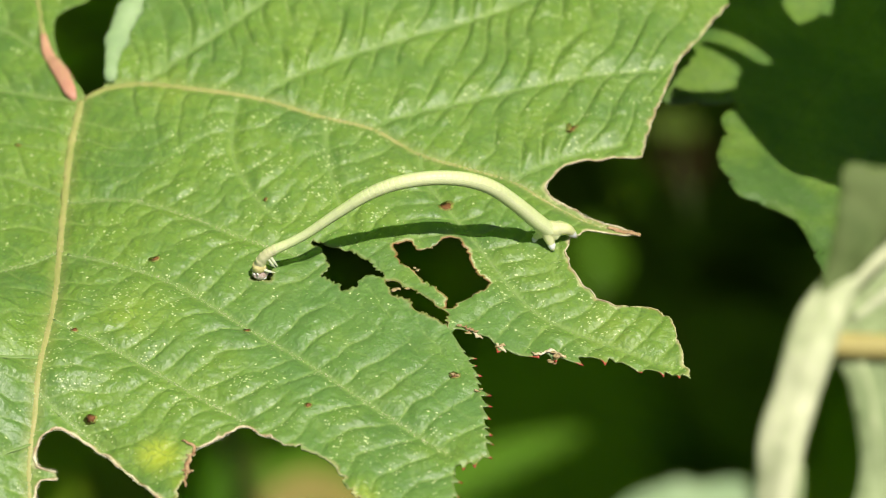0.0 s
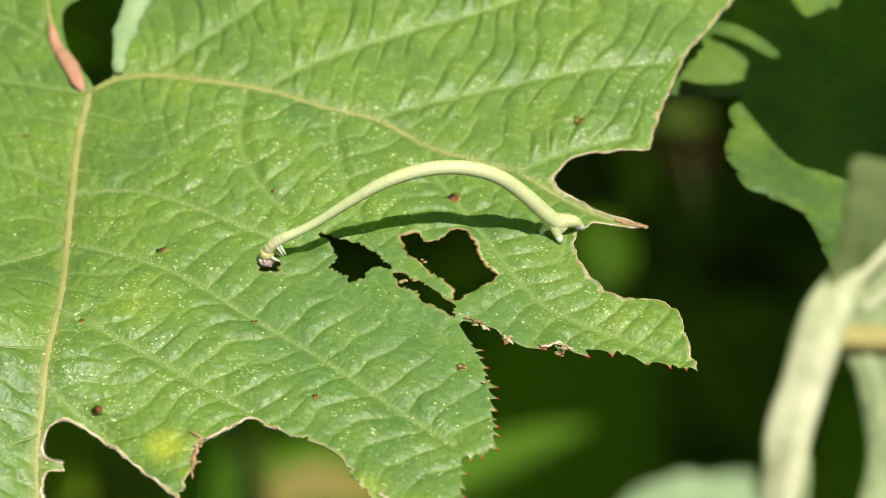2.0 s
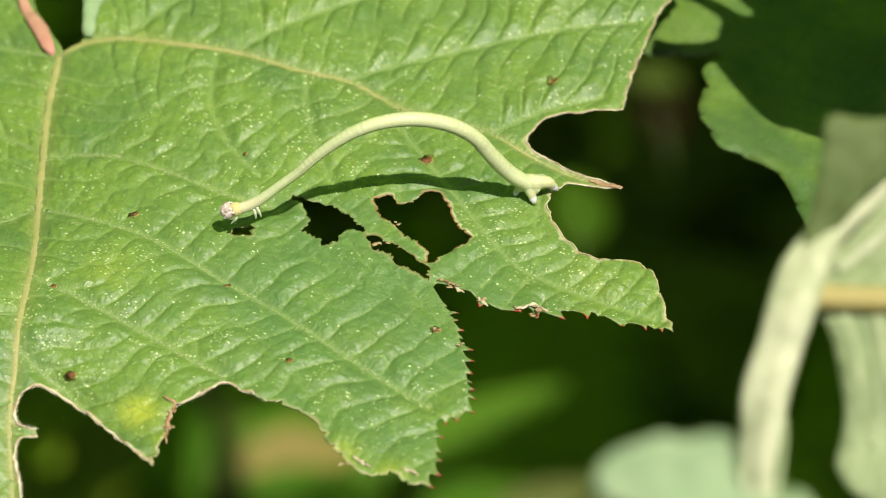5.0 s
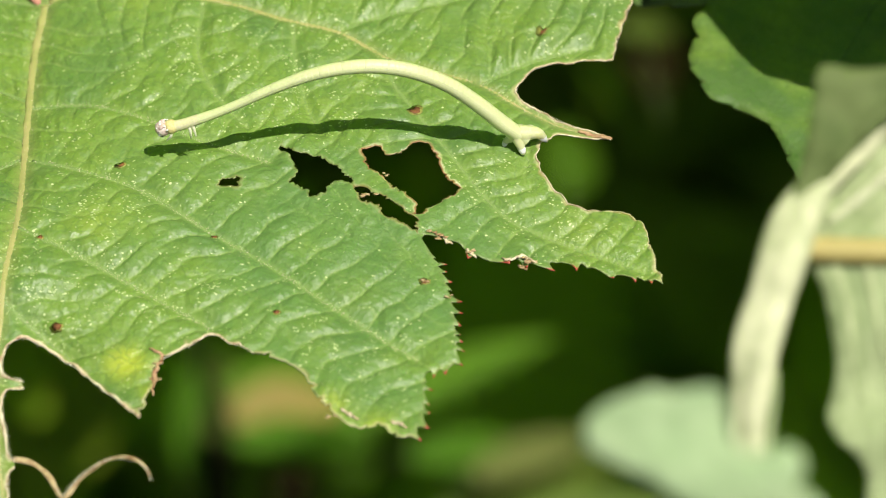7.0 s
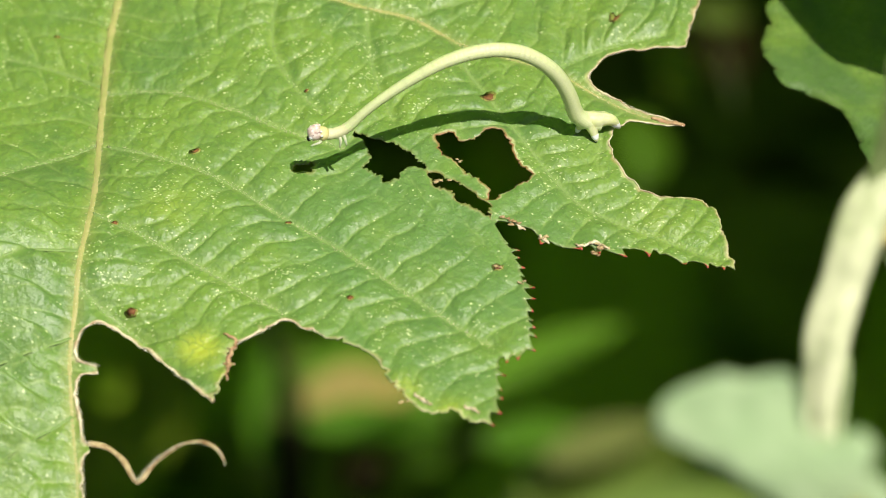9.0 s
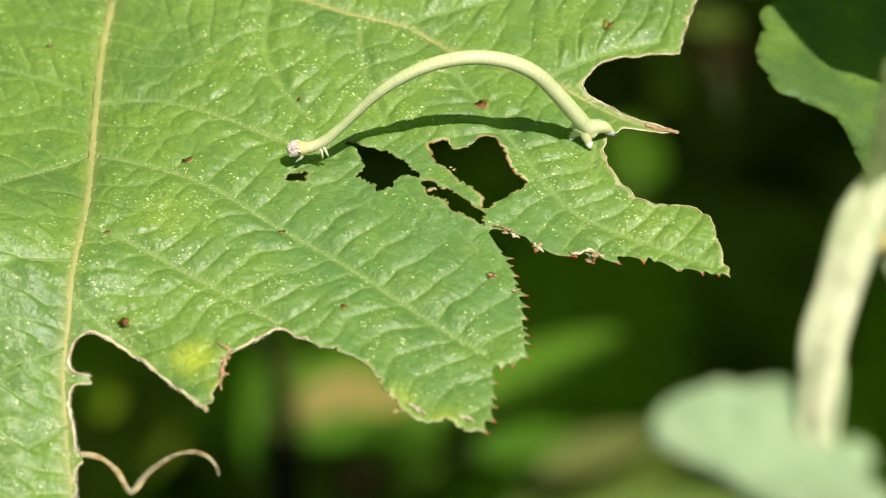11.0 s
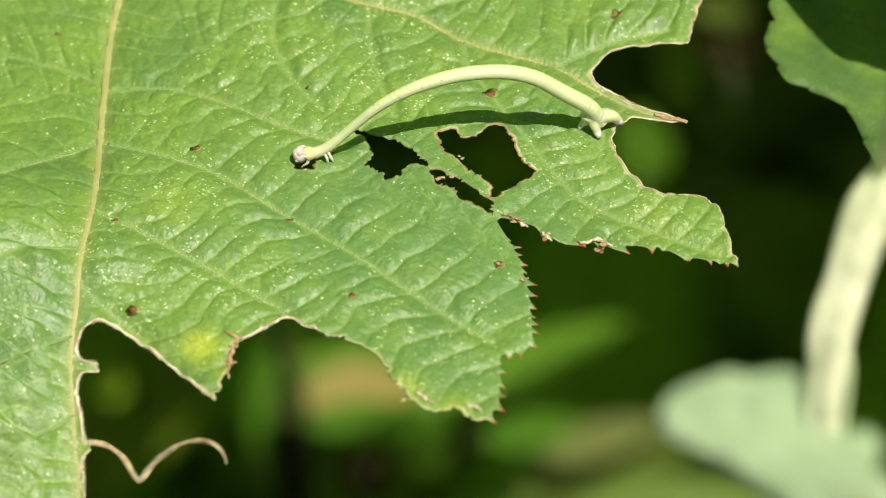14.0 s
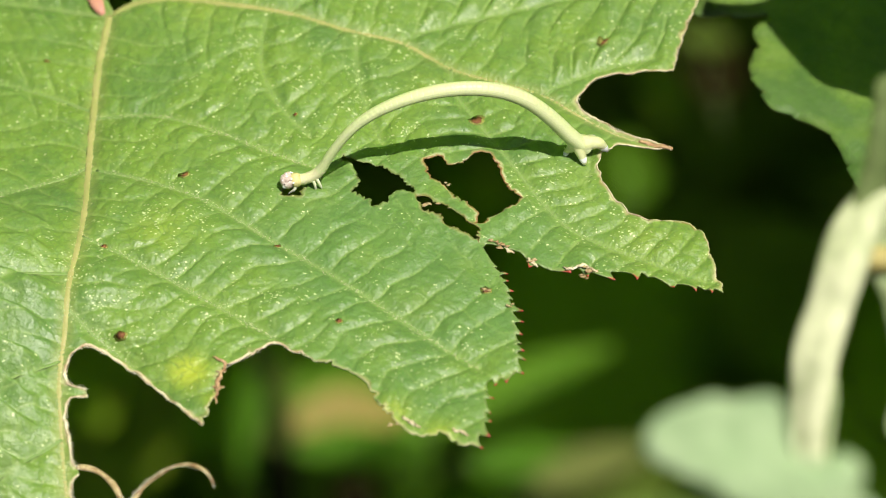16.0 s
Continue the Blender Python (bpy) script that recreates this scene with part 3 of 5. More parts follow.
def main_relief(p, marks=True):
    """Puckered blade: blisters between ladder-like cross veins and the ties that split them, sunk veins, a gentle roll of the whole."""
    u, v = p[:, 0], p[:, 1]
    near, total, pillow, crease = np.full(len(p), 9.0), 0, 0, 0
    jig = wobble(u, v, 8.0, 3) + 0.20 * wobble(u, v, 2.5, 13)
    calm = wobble(u, v, 9.0, 3) + 0.06 * wobble(u, v, 2.5, 13)
    stray = 0.45 * wobble(u, v, 3.2, 17)
    tall = 0.85 + 0.35 * wobble(u, v, 5.0, 31)
    for i, line in enumerate(VEINS):
        d, k = nearest(p, line)
        e = np.gradient(line, axis=0)
        e /= np.linalg.norm(e, axis=1, keepdims=True)
        off = p - line[k]
        side = e[k, 0] * off[:, 1] - e[k, 1] * off[:, 0]
        s = k * 0.4 + (off * e[k]).sum(1)
        near = np.minimum(near, d)
        lobe = i in (2, 3, 4, 5)
        weight = 1 / (d + 0.35) ** (3.0 if i < 2 else 4.5)
        pitch = (2.2 if lobe else 2.05) + 0.25 * math.sin(i * 2.1)
        ph = (s - SLANT[i] * side + 0.05 * side * np.abs(side)) / pitch + 0.30 * (calm if lobe else jig) + i * 0.37
        rung = np.floor(ph)
        saw = ph - rung
        groove = np.minimum(saw, 1 - saw) * pitch
        # ties across the strip between two rungs, at uneven steps
        tie = (side + stray) / (2.3 + 1.6 * chance(rung, i + 2.0)) + chance(rung, i + 11.0)
        part_of = tie - np.floor(tie)
        cut = np.minimum(part_of, 1 - part_of) * 2.8
        rise = chance(rung, np.floor(tie) + 31.0 * i)
        dome = 1 - (1 - np.clip(groove / (0.5 * pitch), 0, 1)) ** 2.2
        split = 1 - np.exp(-(cut + 0.06) / 0.30)
        if lobe:
            up = 0.38
            slope = np.where(saw < up, np.sin(saw / up * 1.5708), np.cos((saw - up) / (1 - up) * 1.5708))
            wave = (0.75 * slope + 0.25 * dome) * (0.84 + 0.16 * split) * (0.85 + 0.3 * rise) * 0.60
        else:
            wave = (0.40 * (1 - np.exp(-groove / 0.17)) + 0.60 * dome * (0.75 + 0.5 * rise)) * (0.80 + 0.20 * split) * 0.36
        # the smallest cells of the net
        net = tie * 2.7 + chance(rung, i + 5.0)
        bar = net - np.floor(net)
        wave = wave - (0.05 if lobe else 0.085) * np.exp(-np.minimum(bar, 1 - bar) / 0.12) - (0.02 if lobe else 0.055) * np.exp(-np.abs(saw - 0.5 - 0.2 * (rise - 0.5)) * pitch / 0.12)
        pillow = pillow + weight * wave * np.clip((d - 0.05) / 1.0, 0, 1)
        line_of = np.maximum(np.clip(1 - groove / (0.16 if lobe else 0.13), 0, 1), (0.75 if lobe else 0.6) * np.clip(1 - cut / 0.10, 0, 1))
        crease = crease + weight * line_of * np.clip((d - 0.1) / 0.5, 0, 1)
        total = total + weight
    calmed = np.clip(0.25 + nearest(p, FLAT_EDGE)[0] / 2.2, 0, 1) * (1 - 0.5 * np.clip((-28.4 - u) / 1.0, 0, 1) * np.clip((-4 - v) / 5, 0, 1))
    w = calmed * tall * pillow / total + 0.30 * (1 - np.exp(-near / 0.9)) + 0.03 * wobble(u, v, 1.1, 8) * np.clip(near - 0.2, 0, 1) + 0.3 * wobble(u, v, 22.0, 9) - 0.4
    low = np.clip((-28.6 - u) / 1.5, 0, 1) * np.clip((-3 - v) / 6, 0, 1)
    ph = (v + 0.35 * u) / 3.1 + 0.3 * jig
    saw = ph - np.floor(ph)
    w = w + low * 0.85 * np.where(saw < 0.78, saw / 0.78, np.cos((saw - 0.78) / 0.22 * 1.5708)) + 0.14 * np.clip(-28.6 - u, 0, 8)
    if not marks:
        return w
    rib = np.minimum(nearest(p, VEINS[0])[0], nearest(p, VEINS[1])[0] + 0.15)
    stipple = sum(k * np.exp(-((u - a) ** 2 + (v - b) ** 2) / (1.8 * k2)) for a, b, k, k2 in STIPPLE)
    yellow = sum(k * np.exp(-((u - a) ** 2 + (v - b) ** 2) / k2) for a, b, k, k2 in YELLOW)
    cool = sum(np.exp(-((u - a) ** 2 + (v - b) ** 2) / k) for a, b, k in SKY_SHEEN) * (0.8 + 0.5 * wobble(u, v, 6.0, 41))
    return w, dict(cool=np.clip(cool, 0, 1), crease=np.clip(crease / total + 0.8 * np.clip(1 - near / 0.42, 0, 1), 0, 1), yellow=np.clip(yellow, 0, 1), rib=np.clip(1.25 - rib / 0.7, 0, 1), stipple=np.clip(stipple, 0, 1))


def main_leaf():
    leaf = thing("bramble_leaf", "large lobed green leaf, puckered, stippled yellow and chewed full of holes", "leaf", FRAME)
    loop, red, dry = [], [], []
    for i, (pts, kind, step) in enumerate((
            (UPPER, "", 0.4), (APEX, "chewed", 0.14), (BITE_A, "chewed", 0.14), (BITE_B, "chewed", 0.14), (EAST, "teeth", 0.08), (SOUTH, "teeth", 0.08),
            (SHRED, "torn", 0.14), (FLAP, "torn", 0.14), (BITE_C, "chewed", 0.14), (BITE_D, "chewed", 0.14), (RIB, "chewed", 0.2), (WEST, "", 0.8))):
        line, r = margin(curve_through(pts, step), kind, 20 + i, 1.75 if pts is EAST else 1.02, 0.72 if pts is EAST else 0.80, pts is EAST)
        loop.append(line)
        red.append(r)
        dry.append(np.full(len(line), dict(chewed=0.9, torn=0.55, teeth=0.15).get(kind, 0.06)))
    bitten = {"apex": (loop[1], 0.045), "bite": (loop[2], 0.065), "bay": (loop[3][:int(0.62 * len(loop[3]))], 0.045), "shred": (loop[6][int(0.70 * len(loop[6])):], 0.09), "notch": (loop[8], 0.10), "stub": (loop[9], 0.08), "rib": (loop[10], 0.055)}
    holes = []
    for i, pts in enumerate((HOLE_A, HOLE_B, CRACK, NIBBLE)):
        holes.append(margin(curve_through(pts, 0.1, True, True), ("frayed", "frayed", "torn", "frayed")[i], 50 + i)[0])
    box = (-34, -36, 27, 29)
    mesh = blade_mesh("blade", np.vstack(loop), np.concatenate(red), holes, [(0.155, box, None), (1.1, (-60, -50, 45, 45), box)], main_relief, np.concatenate(dry), settled)
    thicken(link_mesh("blade", mesh, BLADE, leaf), 0.08)
    for i, line in enumerate(VEINS):
        line = line[line[:, 0] > -45]
        f = np.linspace(0, 1, len(line))
        wide = (0.36, 0.27)[i] if i < 2 else (0.08 if i in (6, 7, 9) else 0.12)
        rad = (wide * (1 - f) ** 0.8 + 0.035) * MM
        rad *= 1 + 0.10 * np.sin(line[:, 1] * 2.3 + i) + 0.07 * np.sin(line[:, 1] * 5.1 + line[:, 0])
        rad[-1] *= 0.2
        w = main_relief(line, False)
        w = np.convolve(np.pad(w, 3, "edge"), np.ones(7) / 7, "valid")
        path = settled(np.column_stack([line, w + 0.04])) * MM
        part("vein", tube(path, rad, 8, 0.30), VEIN if i < 2 else VEIN_PALE, leaf, "tan main vein" if i < 2 else "")
    # the bare, reddish foot of the veins at the edge of the notch, and the petiole under the blade
    foot = curve_through(STALK, 0.4)
    f = np.linspace(0, 1, len(foot))
    path = settled(np.column_stack([foot, main_relief(foot, False) - 0.02])) * MM
    cut, ends = int(0.28 * len(foot)), int(0.58 * len(foot))
    part("basal_rib", tube(path[:ends], np.interp(f[:ends], (0, 0.05, 0.2, 0.42, 0.58), (0.2, 0.62, 0.62, 0.48, 0.12)) * MM, 12, 0.5), PETIOLE, leaf, "reddish bare foot of the leaf veins")
    part("vein", tube(path[cut:], np.interp(f[cut:], (0.28, 0.42, 0.6, 1.0), (0.12, 0.33, 0.22, 0.14)) * MM, 10, 0.5), VEIN, leaf, "tan main vein")
    stalk = curve_through([(-26.9, 15.2, -1.1), (-29, 17, -4), (-32, 30, -10), (-34, 60, -20), (-36, 90, -34)], 1.2)
    part("petiole", tube(settled(stalk) * MM, np.linspace(0.54, 0.6, len(stalk)) * MM, 10), PETIOLE, leaf, "reddish leaf stalk")
    # the base of the upper lobe rolls up and shows its pale underside
    roll = curve_through(UPPER[1:6], 0.4)
    f = np.linspace(0, 1, len(roll))
    rim = settled(np.column_stack([roll[:, 0] + 0.45, roll[:, 1], main_relief(roll, False) + 0.25]))
    part("rolled_edge", tube(rim * MM, (0.3 + 0.65 * np.sin(f * 2.9) + 0.10 * np.sin(f * 23) + 0.06 * np.sin(f * 41)) * MM, 12, 0.6), PALE, leaf, "pale rolled edge")
    # the dried rib left over from an eaten lobe
    c = curve_through(CURL, 0.35) + np.array([0, 0.2])
    f = np.linspace(0, 1, len(c))
    lift = -0.3 + 0.25 * np.sin(f * 9.0)
    path = settled(np.column_stack([c, lift]))
    part("dried_rib", tube(path * MM, (0.13 * (1 - f) ** 0.7 + 0.10 + 0.03 * np.sin(f * 31)) * MM, 7, 0.7), DRY, leaf, "curled dry brown rib of an eaten lobe")
    c = curve_through([(11.6, 2.55), (12.4, 2.25), (13.2, 1.85), (14.0, 1.45)], 0.12)
    f = np.linspace(0, 1, len(c))
    path = np.column_stack([c, main_relief(c, False) + 0.05 + 0.05 * np.sin(f * 11)])
    part("dead_tip", tube(path * MM, (0.10 + 0.10 * np.sin(f * 3.0) + 0.03 * np.sin(f * 29)) * MM, 7, 0.6), DRY_RED, leaf, "withered brown tip of the spur")
    # the pale callus that has grown along the bites
    for n, (line, thick) in enumerate(bitten.values()):
        line = line[::2]
        x = np.arange(len(line))
        path = settled(np.column_stack([line, main_relief(line, False) + 0.02]))
        part("callus", tube(path * MM, thick * np.clip(1 + 0.45 * wobble(x * 0.28, x * 0, 2.5, 60 + n) + 0.3 * wobble(x * 0.28, x * 0, 0.8, 80 + n), 0.2, 2) * MM * np.clip((len(line) - x) / 6, 0.15, 1), 6, 0.9), CALLUS, leaf, "pale dried callus along a bite")
    # strips of the margin that have dried and curled up
    for rim, dried in zip(RIMS, [DRY_RED] + [CALLUS] * 5):
        c = curve_through(rim, 0.15)
        f = np.linspace(0, 1, len(c))
        path = settled(np.column_stack([c + 0.07 * np.stack([np.sin(f * 40), np.cos(f * 33)], 1), main_relief(c, False) + 0.08 + 0.06 * np.sin(f * 17)]))
        part("dried_margin", tube(path * MM, (0.06 + 0.11 * np.sin(f * 3.1) * (0.7 + 0.4 * np.sin(f * 13))) * MM, 7, 0.6), dried, leaf, "curled dry margin")
    r = random.Random(4)
    turn = np.arange(14) * 6.28318 / 14
    for u, v, size in SPOTS:
        uneven = np.array([r.uniform(0.8, 1.15) for _ in turn])
        for mat, wide, up in ((HALO, 1.4, 0.03), (SPOT, 0.95, 0.06)):
            flat = np.array([(u, v)] + [(u + size * wide * k * math.cos(a), v + 0.85 * size * wide * k * math.sin(a)) for a, k in zip(turn, uneven)])
            top = settled(np.column_stack([flat, main_relief(flat, False) + up]))
            bm = bmesh.new()
            mid, *ring = [bm.verts.new(Vector(p) * MM) for p in top]
            low = bm.verts.new((Vector(top[0]) - Vector((0, 0, 0.15))) * MM)
            for i in range(14):
                bm.faces.new((ring[i], ring[(i + 1) % 14], mid))
                bm.faces.new((ring[(i + 1) % 14], ring[i], low))
            part("brown_spot" if mat == SPOT else "spot_halo", bm, mat, leaf)
    for u, v, size in FLAKES:
        w = float(main_relief(np.array([(u, v)]), False)[0])
        bm = bmesh.new()
        for _ in range(4):
            at = Vector(settled(np.array([(u + r.gauss(0, 0.5) * size, v + r.gauss(0, 0.3) * size, w + r.uniform(0.02, 0.12))]))[0])
            turn, k = r.uniform(0, 6.28), r.randint(5, 7)
            ring = [bm.verts.new((at + size * Vector((r.uniform(0.25, 0.6) * math.cos(turn + 6.28 * i / k), r.uniform(0.12, 0.4) * math.sin(turn + 6.28 * i / k), r.uniform(-0.15, 0.25)))) * MM) for i in range(k)]
            top = bm.verts.new((at + Vector((0, 0, r.uniform(-0.05, 0.12)))) * MM)
            for i in range(k):
                bm.faces.new((ring[i], ring[(i + 1) % k], top))
        thicken(part("dried_shred", bm, DRY, leaf), 0.04)
    # fine hairs along the chewed margins
    verts, faces = [], []
    for pts, step in ((APEX, 0.22), (BITE_A, 0.14), (BITE_C, 0.08), (BITE_D, 0.1), (RIB, 0.12), (SHRED[10:], 0.12), (CURL, 0.15)):
        line = curve_through(pts, step)
        d = np.gradient(line, axis=0)
        d /= np.linalg.norm(d, axis=1, keepdims=True)
        w = main_relief(line, False)
        most = 0.14 if pts in (APEX, BITE_A) else 0.30
        for (x, y), (dx, dy), h in zip(line, d, w):
            for _ in range(5):
                a = r.gauss(0, 0.7)
                ox, oy = -dy * math.cos(a) + dx * math.sin(a), dx * math.cos(a) + dy * math.sin(a)
                n, size, z = len(verts), r.uniform(0.05, most), r.uniform(0.0, 0.7)
                q = Vector(settled(np.array([(x, y, h)]))[0])
                tip = q + Vector((ox, oy, z)) * size
                verts += [tuple((q + o) * MM) for o in (Vector((dx, dy, 0)) * 0.012, Vector((-dx, -dy, 0)) * 0.012, Vector((0, 0, 0.01)))] + [tuple(tip * MM)]
                faces += [(n, n + 1, n + 3), (n + 1, n + 2, n + 3), (n + 2, n, n + 3)]
    for line in VEINS[:2] + VEINS[9:14]:
        w = main_relief(line, False)
        for (x, y), h in zip(line, w):
            for _ in range(7):
                a, size = r.uniform(0, 6.28), r.uniform(0.10, 0.30)
                q = Vector(settled(np.array([(x + r.uniform(-0.3, 0.3), y + r.uniform(-0.25, 0.25), h + 0.05)]))[0])
                n, d = len(verts), Vector((math.cos(a), math.sin(a), 0))
                verts += [tuple((q + o) * MM) for o in (Vector((d.y, -d.x, 0)) * 0.008, Vector((-d.y, d.x, 0)) * 0.008, Vector((0, 0, 0.012)))] + [tuple((q + (d + Vector((0, 0, 0.5))) * size) * MM)]
                faces += [(n, n + 1, n + 3), (n + 1, n + 2, n + 3), (n + 2, n, n + 3)]
    mesh = bpy.data.meshes.new("margin_hair")
    mesh.from_pydata(verts, [], faces)
    tagged(link_mesh("margin_hair", mesh, HAIR, leaf, "fine pale hairs on the chewed margin and veins"), kind="stuff")
    return leaf


main_leaf()

# ---- the leaf beneath it and the one overhead that shades it
SHADED = [
    (21.9, 23.1), (20.9, 21.8), (20.9, 20), (20.3, 17.3), (21.1, 14.7), (21.8, 13.1), (23.6, 12.4), (25.6, 11), (26.4, 9.7),
    (26.9, 7.7), (27.5, 5.7), (28.9, 1.2), (32.6, -3.3), (39.1, -2.2), (43.4, 16.3), (42.6, 35.2), (36.4, 46), (25.4, 48.7),
    (17.1, 42.6), (15, 33.3), (15.7, 26.8), (16.5, 23.6), (19.2, 23), (21.4, 23.2),
]
SHADED_VEINS = [
    [(37.8, 41.2), (31.9, 31.3), (28, 24.5), (24.7, 19.3), (22.8, 15.7)],
    [(39.6, 31.3), (35.2, 24.5), (31.5, 17.6), (29.3, 12.2)],
]
SHADER = [
    (22, 22.2), (23.4, 19.7), (25.4, 16.3), (27.4, 15.3), (29.4, 14.5), (38, 12.5), (60, 6), (78, 22), (80, 60), (60, 82), (32, 78), (31.5, 52.9),
    (30.2, 35.5), (29, 33.8), (27.4, 32.6), (26.6, 33.6), (26.2, 35.2), (26, 43.2), (19.8, 43.2), (19.4, 32.6), (20.2, 31.6),
    (22.3, 30.5), (24.9, 28.5), (24.3, 27.7), (22.2, 28.9), (19.9, 29.6), (19.7, 29.1), (20.6, 28.4), (22.4, 27), (22.2, 25.6),
    (21.9, 24.8), (19.4, 24.2), (18.2, 24.3), (17.3, 24.6), (17.2, 22.7), (19.4, 22.6), (21.7, 22.6),
]


def lower_relief(p):
    u, v = p[:, 0], p[:, 1]
    ph = (u * 0.55 + v * 0.85) / 3.2 + 0.5 * wobble(u, v, 9.0, 2)
    w = 0.22 * np.abs(np.sin(math.pi * ph)) + 0.5 * wobble(u, v, 14.0, 4)
    return w, dict(crease=np.clip(1 - 3 * np.abs(np.sin(math.pi * ph)), 0, 1) * 0.6, yellow=np.zeros(len(p)))


def flat_leaf(name, label, pts, mat, kind, place, thick=0.2, vein=None, stalk=None, rib=0.22, rib_mat=None, relief=None):
    leaf = thing(name, label, "leaf", place)
    line, red = margin(curve_through(pts, 0.16, True), kind, 71, 2.6, 0.42)
    lo, hi = line.min(0), line.max(0)
    mesh = blade_mesh("blade", line, 0.45 * red, [], [(0.8, (lo[0], lo[1], hi[0], hi[1]), None)], relief or lower_relief)
    thicken(link_mesh("blade", mesh, mat, leaf), thick)
    for v in vein or []:
        c = curve_through(v, 0.8)
        w = (relief or lower_relief)(c)[0]
        part("vein", tube(np.column_stack([c, w]) * MM, np.linspace(rib, 0.28 * rib, len(c)) * MM, 8, 0.5), rib_mat or mat, leaf)
    if stalk:
        c = curve_through(stalk, 0.8)
        part("petiole", tube(c * MM, np.full(len(c), 0.5 * MM), 8), TAN_STEM, leaf)
    return leaf


UNDER = FRAME @ pose(0, 0, -8 * MM)
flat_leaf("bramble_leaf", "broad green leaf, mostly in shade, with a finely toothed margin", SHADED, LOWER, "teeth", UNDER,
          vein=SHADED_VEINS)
flat_leaf("bramble_leaf", "lobed green leaf overhead that throws its shade on the leaf below", SHADER, SHADING, "", Matrix.Translation(TO_SUN * 0.042) @ UNDER)


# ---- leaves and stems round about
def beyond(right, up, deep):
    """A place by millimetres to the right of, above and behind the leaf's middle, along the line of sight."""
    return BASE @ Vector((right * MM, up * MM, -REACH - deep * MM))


def leaflet(name, label, mat, place, long, wide, group="", fold=0.25, droop=0.2, teeth=9, seed=1, category="leaf"):
    """A pointed, toothed leaflet with a folded midrib: its base at the origin, its length along y."""
    leaf = thing(name, label, category, place, group)
    r = random.Random(seed)
    bm = bmesh.new()
    rows = []
    n = teeth * 4
    for i in range(n + 1):
        f = i / n
        half = 0.5 * wide * math.sin(math.pi * min(1, f * 0.93 + 0.05)) ** 0.75 * (1.15 - 0.5 * f)
        half *= 1 + 0.10 * ((i % 4) / 3.0 - 0.5) + r.uniform(-0.02, 0.02)
        row = []
        for k in range(-5, 6):
            c = k / 5
            z = fold * abs(c) * half - droop * long * f * f + 0.02 * wide * math.sin(9 * f * math.pi + abs(c) * 4) * (1 - abs(c) * 0.3)
            row.append(bm.verts.new((half * c * MM, long * f * MM, z * MM)))
        rows.append(row)
    for a, b in zip(rows, rows[1:]):
        for k in range(10):
            bm.faces.new((a[k], a[k + 1], b[k + 1], b[k]))
    thicken(part("blade", bm, mat, leaf), 0.2)
    rib = [Vector((0, long * f * MM, (-droop * long * f * f + 0.15) * MM)) for f in np.linspace(-0.25, 0.97, 12)]
    part("midrib", tube(rib, np.linspace(0.012, 0.004, 12) * wide * MM, 6), VEIN_PALE, leaf)
    return leaf


def facing(at, turn, lean=0.0, side=0.0):
    """A pose that faces the sun, turned in its plane."""
    z = TO_SUN
    x = Vector((1, 0, 0)) - z * z.x
    x.normalize()
    y = z.cross(x)
    return Matrix.Translation(at) @ Matrix((x, y, z)).transposed().to_4x4() @ pose(0, 0, 0, lean, side, turn)


# pale leaves before and behind the cane, seen from beneath
PALE_EDGE = [
    (8.6, -15.2), (8.8, -14.0), (9.9, -13.1), (11.2, -12.7), (12.3, -12.3), (13.4, -12.6), (14.8, -12.3), (15.9, -12.5), (16.3, -13.9), (16.5, -15.1), (17.4, -15.8),
    (18.4, -15.7), (19.2, -15.4), (19.9, -15.6), (20.4, -16.3), (20.3, -17.1), (20.0, -17.7), (21.3, -18.6), (21.9, -21.6), (16.8, -21.9), (15.3, -19.8), (13.1, -18.0), (10.8, -16.7), (9.1, -15.9),
]
DULL_EDGE = [
    (26.2, 5.5), (28.9, 5.3), (33.3, 5.6), (37.5, 4.9), (34.6, 3.9), (30.8, 2.2), (29.0, 0.7), (27.5, -0.9), (26.2, -2.6), (25.2, -4.0), (24.3, -4.8), (24.3, -3.5),
    (24.8, -1.3), (25.3, 0.9), (25.7, 3.4),
]
DROOP_EDGE = [
    (26.0, -6.6), (26.5, -9.0), (27.0, -11.6), (27.3, -13.8), (27.1, -15.6), (26.7, -17.1), (27.3, -18.5), (28.5, -19.6), (29.3, -21.1), (29.7, -24.4), (36.7, -24.4),
    (36.6, -6.4), (31.7, -6.6),
]


def pleated(p):
    """The relief of a hanging leaf: folds along its length, swollen veins, soft dents."""
    u, v = p[:, 0], p[:, 1]
    ph = (u + 0.16 * v) / 3.4 + 0.6 * wobble(u, v, 11.0, 6)
    w = 0.16 * np.abs(np.sin(math.pi * ph)) + 0.45 * wobble(u, v, 7.0, 15)
    return w, dict(crease=np.zeros(len(p)), yellow=np.zeros(len(p)))


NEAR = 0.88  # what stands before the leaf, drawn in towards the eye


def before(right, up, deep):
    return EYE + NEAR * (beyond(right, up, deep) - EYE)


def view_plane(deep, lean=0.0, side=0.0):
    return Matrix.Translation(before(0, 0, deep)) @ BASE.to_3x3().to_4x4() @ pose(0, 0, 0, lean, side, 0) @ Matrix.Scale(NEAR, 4)


